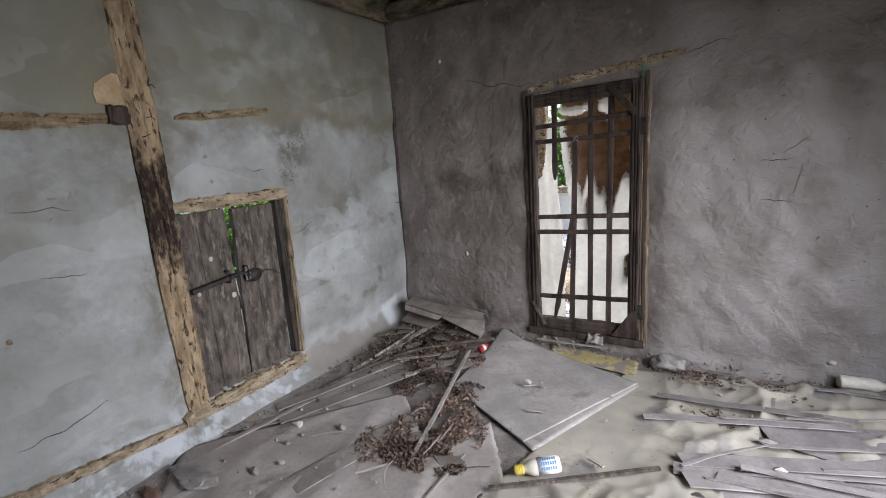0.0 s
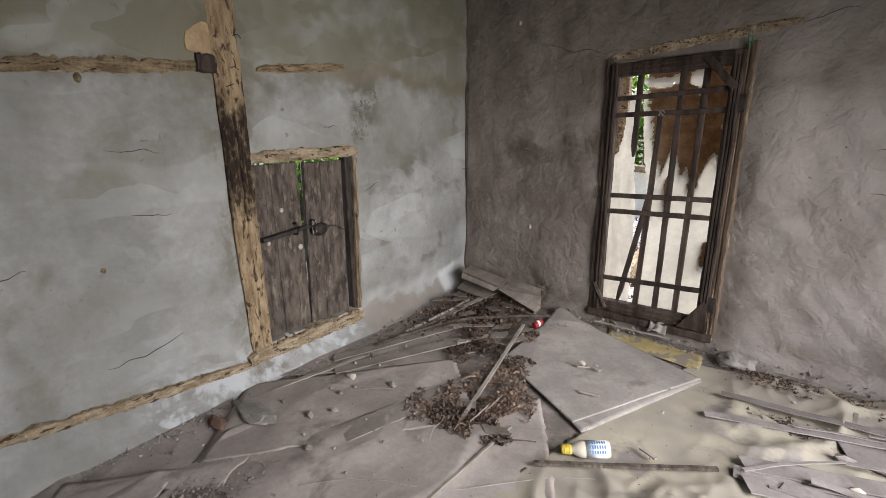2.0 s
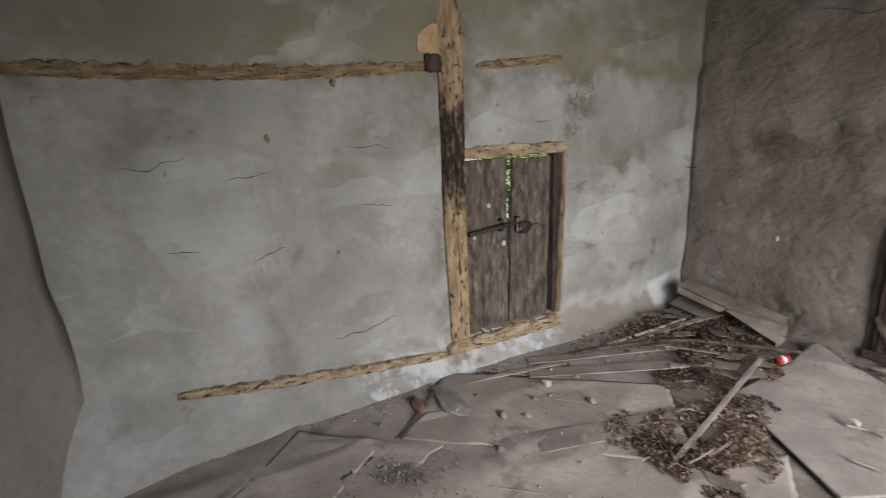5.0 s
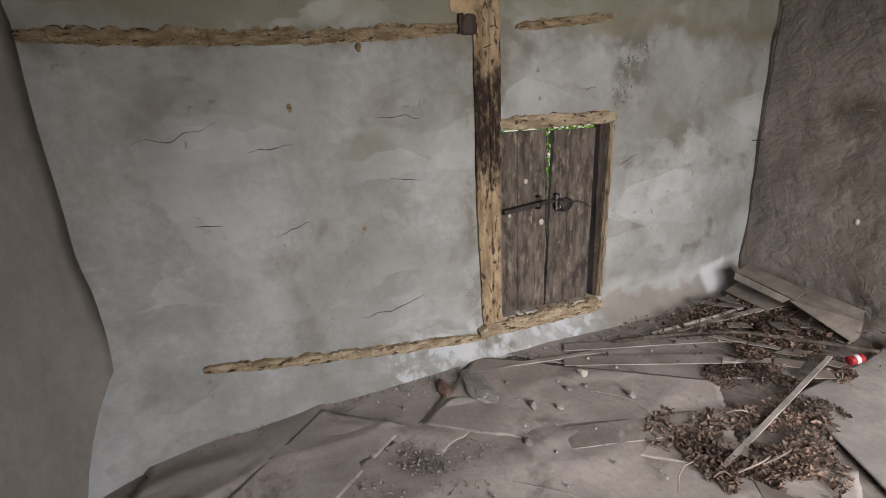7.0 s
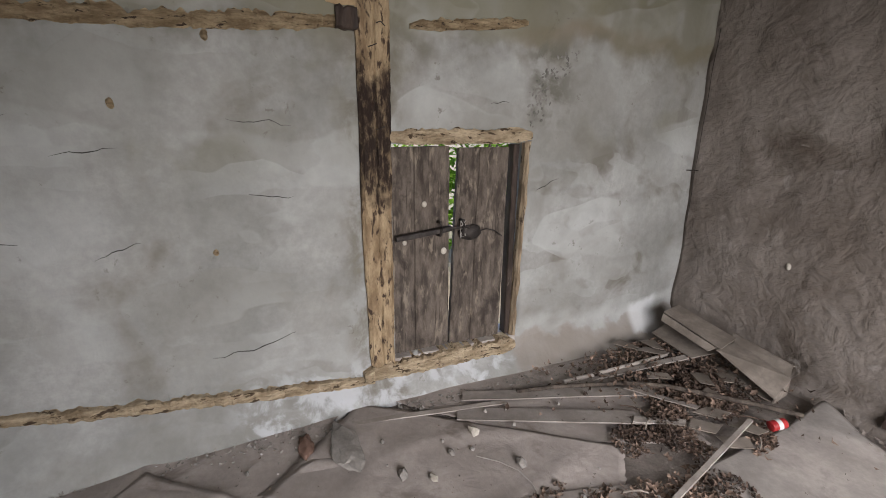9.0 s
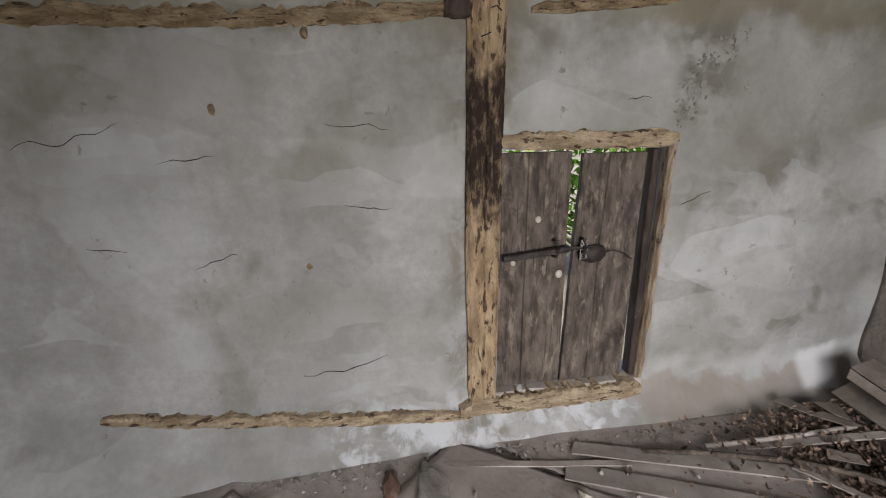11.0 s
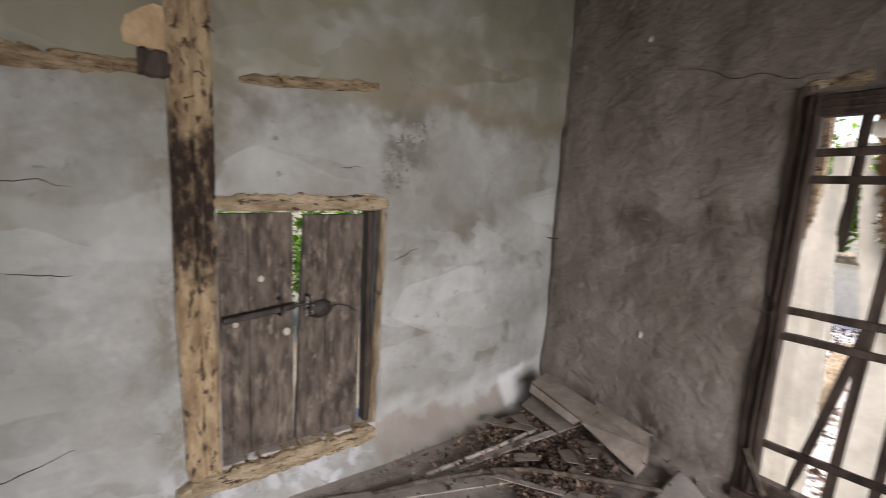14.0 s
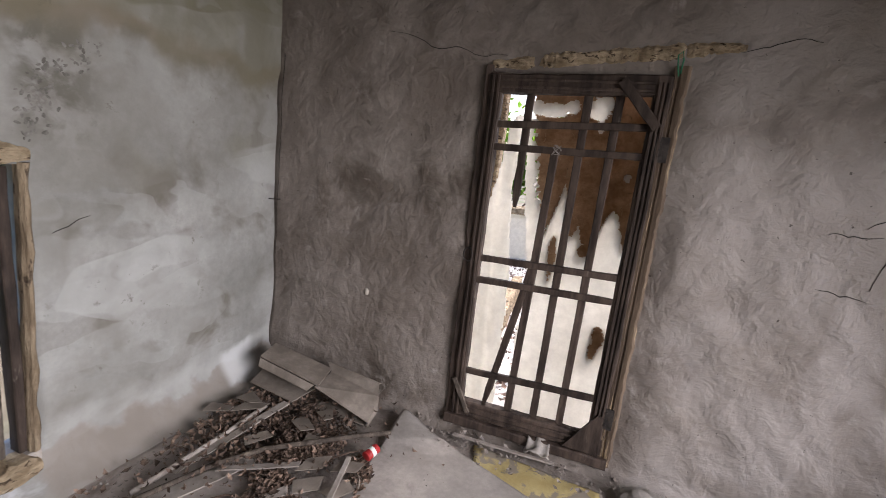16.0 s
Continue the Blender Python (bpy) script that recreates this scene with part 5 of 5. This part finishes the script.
def litter(name, count, spread, material, label, size, seed, flatness=0.5, base=0.05):
    """Curled dry leaves or chips, too many to count."""
    rnd = random.Random(seed)
    bm = bmesh.new()
    for _ in range(count):
        x, y, h = spread(rnd)
        a, l = rnd.uniform(0, 6.28), size * rnd.uniform(0.5, 1.5)
        tl = rnd.gauss(0, flatness)
        d = Vector((math.cos(a), math.sin(a), tl)).normalized()
        s = d.cross(Vector((rnd.gauss(0, flatness), rnd.gauss(0, flatness), 1))).normalized()
        n = s.cross(d) * l * rnd.uniform(0.05, 0.25)
        p = Vector((x, y, base + h + l * 0.12))
        w = l * rnd.uniform(0.18, 0.32)
        v = [bm.verts.new(q) for q in (p - d * l * 0.5 + n, p + s * w - n * 0.6, p + d * l * 0.5 + n, p - s * w - n * 0.2, p - n)]
        for i in range(4):
            bm.faces.new((v[i], v[(i + 1) % 4], v[4]))
    return tagged(part(name, bm, material, at=(0.9, -1.0, 0.0)), label, "litter", kind="stuff")


def trail(rnd):
    # a thin drift from the corner along the batten, patchy, in loose lobes
    while True:
        cx, cy, rx, ry = rnd.choice(((0.58, -0.50, 0.36, 0.24), (0.58, -0.50, 0.36, 0.24), (0.76, -0.88, 0.20, 0.24), (0.82, -0.95, 0.20, 0.24), (0.80, -0.62, 0.26, 0.20), (0.80, -0.62, 0.26, 0.20), (1.02, -1.48, 0.17, 0.30), (1.30, -1.42, 0.16, 0.24), (1.14, -1.15, 0.18, 0.28), (1.24, -1.60, 0.24, 0.12)))
        a, r = rnd.uniform(0, 6.28), rnd.random() ** 0.7
        x, y = cx + rx * r * math.cos(a), cy + ry * r * math.sin(a)
        if wob(x, y, 3, 5) + 0.5 * wob(x, y, 8, 14) > -0.30 + 0.25 * r:
            return x, y, rnd.uniform(0, 0.008) + (0.035 if y > -0.95 and x < 0.9 else 0.0) * rnd.random()


litter("dry_leaves", 3800, trail, LEAF_DRY, "curled brown dry leaves drifted across the floor", 0.027, 21, 0.30, 0.038)
litter("leaf_crumbs", 9000, trail, LEAF_DRY, "crumbled leaf and soil litter", 0.013, 22, 0.35, 0.034)
litter("corner_litter", 1700, lambda r: (abs(r.gauss(0.18, 0.22)) + 0.20, -abs(r.gauss(0.42, 0.26)) - 0.08, r.uniform(0, 0.07)), LEAF_DRY, "dark leaf litter heaped in the corner", 0.029, 23, 0.6, 0.04)
litter("wall_foot_litter", 420, lambda r: (r.uniform(1.0, 3.6), -abs(r.gauss(0.09, 0.06)) - 0.03, r.uniform(0, 0.015)), DIRT, "soil and plaster crumbs along the foot of the wall", 0.025, 24, 0.5, 0.04)
litter("wall_foot_crumbs", 900, lambda r: (0.15 + abs(r.gauss(0.04, 0.05)), r.uniform(-3.5, -0.6), r.uniform(0, 0.012)), STONE, "plaster crumbs fallen along the grey wall", 0.018, 28, 0.5, 0.02)
litter("floor_grit", 900, lambda r: (r.uniform(0.2, 3.4), r.uniform(-3.3, -0.1), 0.0), LEAF_DRY, "scattered grit and leaf bits on the sheets", 0.009, 29, 0.4, 0.034)
litter("dirt_heap", 700, lambda r: (r.choice((2.25, 2.32, 2.55, 2.75, 3.0)) + r.gauss(0, 0.09), -0.20 - abs(r.gauss(0.04, 0.07)), r.uniform(0, 0.012)), LEAF_DRY, "dark soil and leaf dirt heaped on the vinyl edge", 0.02, 33, 0.45, 0.04)
litter("chip_litter", 120, lambda r: (r.gauss(2.45, 0.09), r.gauss(-0.70, 0.04), 0.0), LEAF_DRY, "small heap of dry chips on the vinyl", 0.026, 25, 0.4, 0.05)
litter("soil_patch", 500, lambda r: (r.gauss(0.75, 0.10), r.gauss(-2.66, 0.12), 0.0), DIRT, "patch of crumbled soil through the torn sheet", 0.018, 26, 0.4, 0.035)
litter("yard_litter", 1500, lambda r: (r.uniform(0.2, 1.7), r.uniform(0.4, 4.0), 0.0), LEAF_DRY, "dry leaf litter on the porch floor", 0.055, 27, 0.3, 0.02)
rnd = random.Random(31)
for k in range(16):
    x, y, h = trail(rnd)
    a, l = rnd.uniform(0, 6.28), rnd.uniform(0.06, 0.2)
    pts = [(x + l * f * math.cos(a + 0.4 * f), y + l * f * math.sin(a + 0.4 * f), 0.06 + 0.02 * math.sin(f * 3)) for f in (0, 0.33, 0.66, 1.0)]
    tagged(part("twig", rod(pts, 0.003, 5), LEAF_DRY if k % 2 else CARD, at=(x, y, 0.05)), "thin dry twig among the leaves", "twig", "twigs")

# ---- wide panels under the strips, cords, nails ----
for k, (o, z) in enumerate((([(2.27, -1.17), (2.36, -1.33), (3.62, -1.22), (3.62, -0.62)], 0.048), ([(2.60, -0.80), (2.95, -0.88), (3.66, -0.62), (3.66, -0.40)], 0.052), ([(2.45, -1.02), (2.50, -1.10), (3.60, -0.78), (3.60, -0.66)], 0.064))):
    cx, cy = sum(p[0] for p in o) / 4, sum(p[1] for p in o) / 4
    tagged(part("wall_panel", sheet(o, 30, 10, 0.006, lambda x, y, zz=z, kk=k: zz + 0.006 * wob(x, y, kk, 3), 0.006, k), PANEL_GREY, at=(cx, cy, 0.04), smooth=True), "broad dusty grey wall panel lying on the vinyl", "panel", "scattered strips")
cord = thing("cord", (1.1, -1.9, 0.03), "thin pale cord straying over the floor sheet", "cord")
part("strand", rod([(0.95 + 0.13 * k, -2.35 + 0.11 * k + 0.04 * math.sin(k * 1.3), 0.034 + 0.004 * math.sin(k)) for k in range(8)], 0.0016, 5), STONE, cord)
cord = thing("cord", (0.75, -1.6, 0.04), "thin pale cord straying over the floor sheet", "cord")
part("strand", rod([(0.62 + 0.07 * k, -1.75 + 0.05 * math.sin(k * 0.8) + 0.03 * k, 0.046 + 0.008 * math.sin(k * 0.9)) for k in range(8)], 0.0016, 5), STONE, cord)
twine = thing("green_twine", (1.93, -0.04, 1.80), "short green twine tied at the door lintel", "twine")
part("loop", rod([(1.945, -0.035, 1.80), (1.935, -0.045, 1.84), (1.93, -0.045, 1.875), (1.945, -0.04, 1.89), (1.952, -0.04, 1.86), (1.95, -0.038, 1.81)], 0.003, 6), surface("green_string", (0.03, 0.16, 0.09), (0.06, 0.26, 0.15), scale=30, fine=60), twine)
for k, (y, z) in enumerate(((-1.95, 1.71), (-1.985, 1.62), (-1.92, 1.86), (-1.96, 1.30))):
    nail = thing("bent_nail", (0.03, y, z), "rusty bent nail in the timber post", "nail", "post nails")
    part("shank", rod([(0.02, y, z), (0.045, y, z), (0.052, y + 0.012, z + 0.004), (0.05, y + 0.03, z + 0.012 * (1 if k % 2 else -1))], 0.0022, 6), IRON, nail)
hook = thing("iron_staple", (0.02, -0.03, 1.06), "small iron staple driven into the wall corner", "staple")
part("wire", rod([(0.0, -0.05, 1.06), (0.035, -0.05, 1.062), (0.04, -0.02, 1.06), (0.045, 0.0, 1.06)], 0.003, 6), IRON, hook)
for k, (x, y, l, a) in enumerate(((1.46, -0.775, 0.07, 0.5), (1.53, -0.76, 0.05, -0.3), (1.60, -1.02, 0.10, 0.2), (2.66, -0.47, 0.17, 1.5), (2.56, -0.30, 0.16, -0.2), (1.98, -1.30, 0.08, -0.4), (1.50, -0.10, 0.5, 0.04))):
    d = Vector((math.cos(a), math.sin(a)))
    strip((x - d.x * l / 2, y - d.y * l / 2), (x + d.x * l / 2, y + d.y * l / 2), 0.018, 0.008, 0.05, 0.052, "wood_splinter", SLAT_GREY, "short grey wood splinter on the floor", k + 60.0, category="splinter", group="splinters")
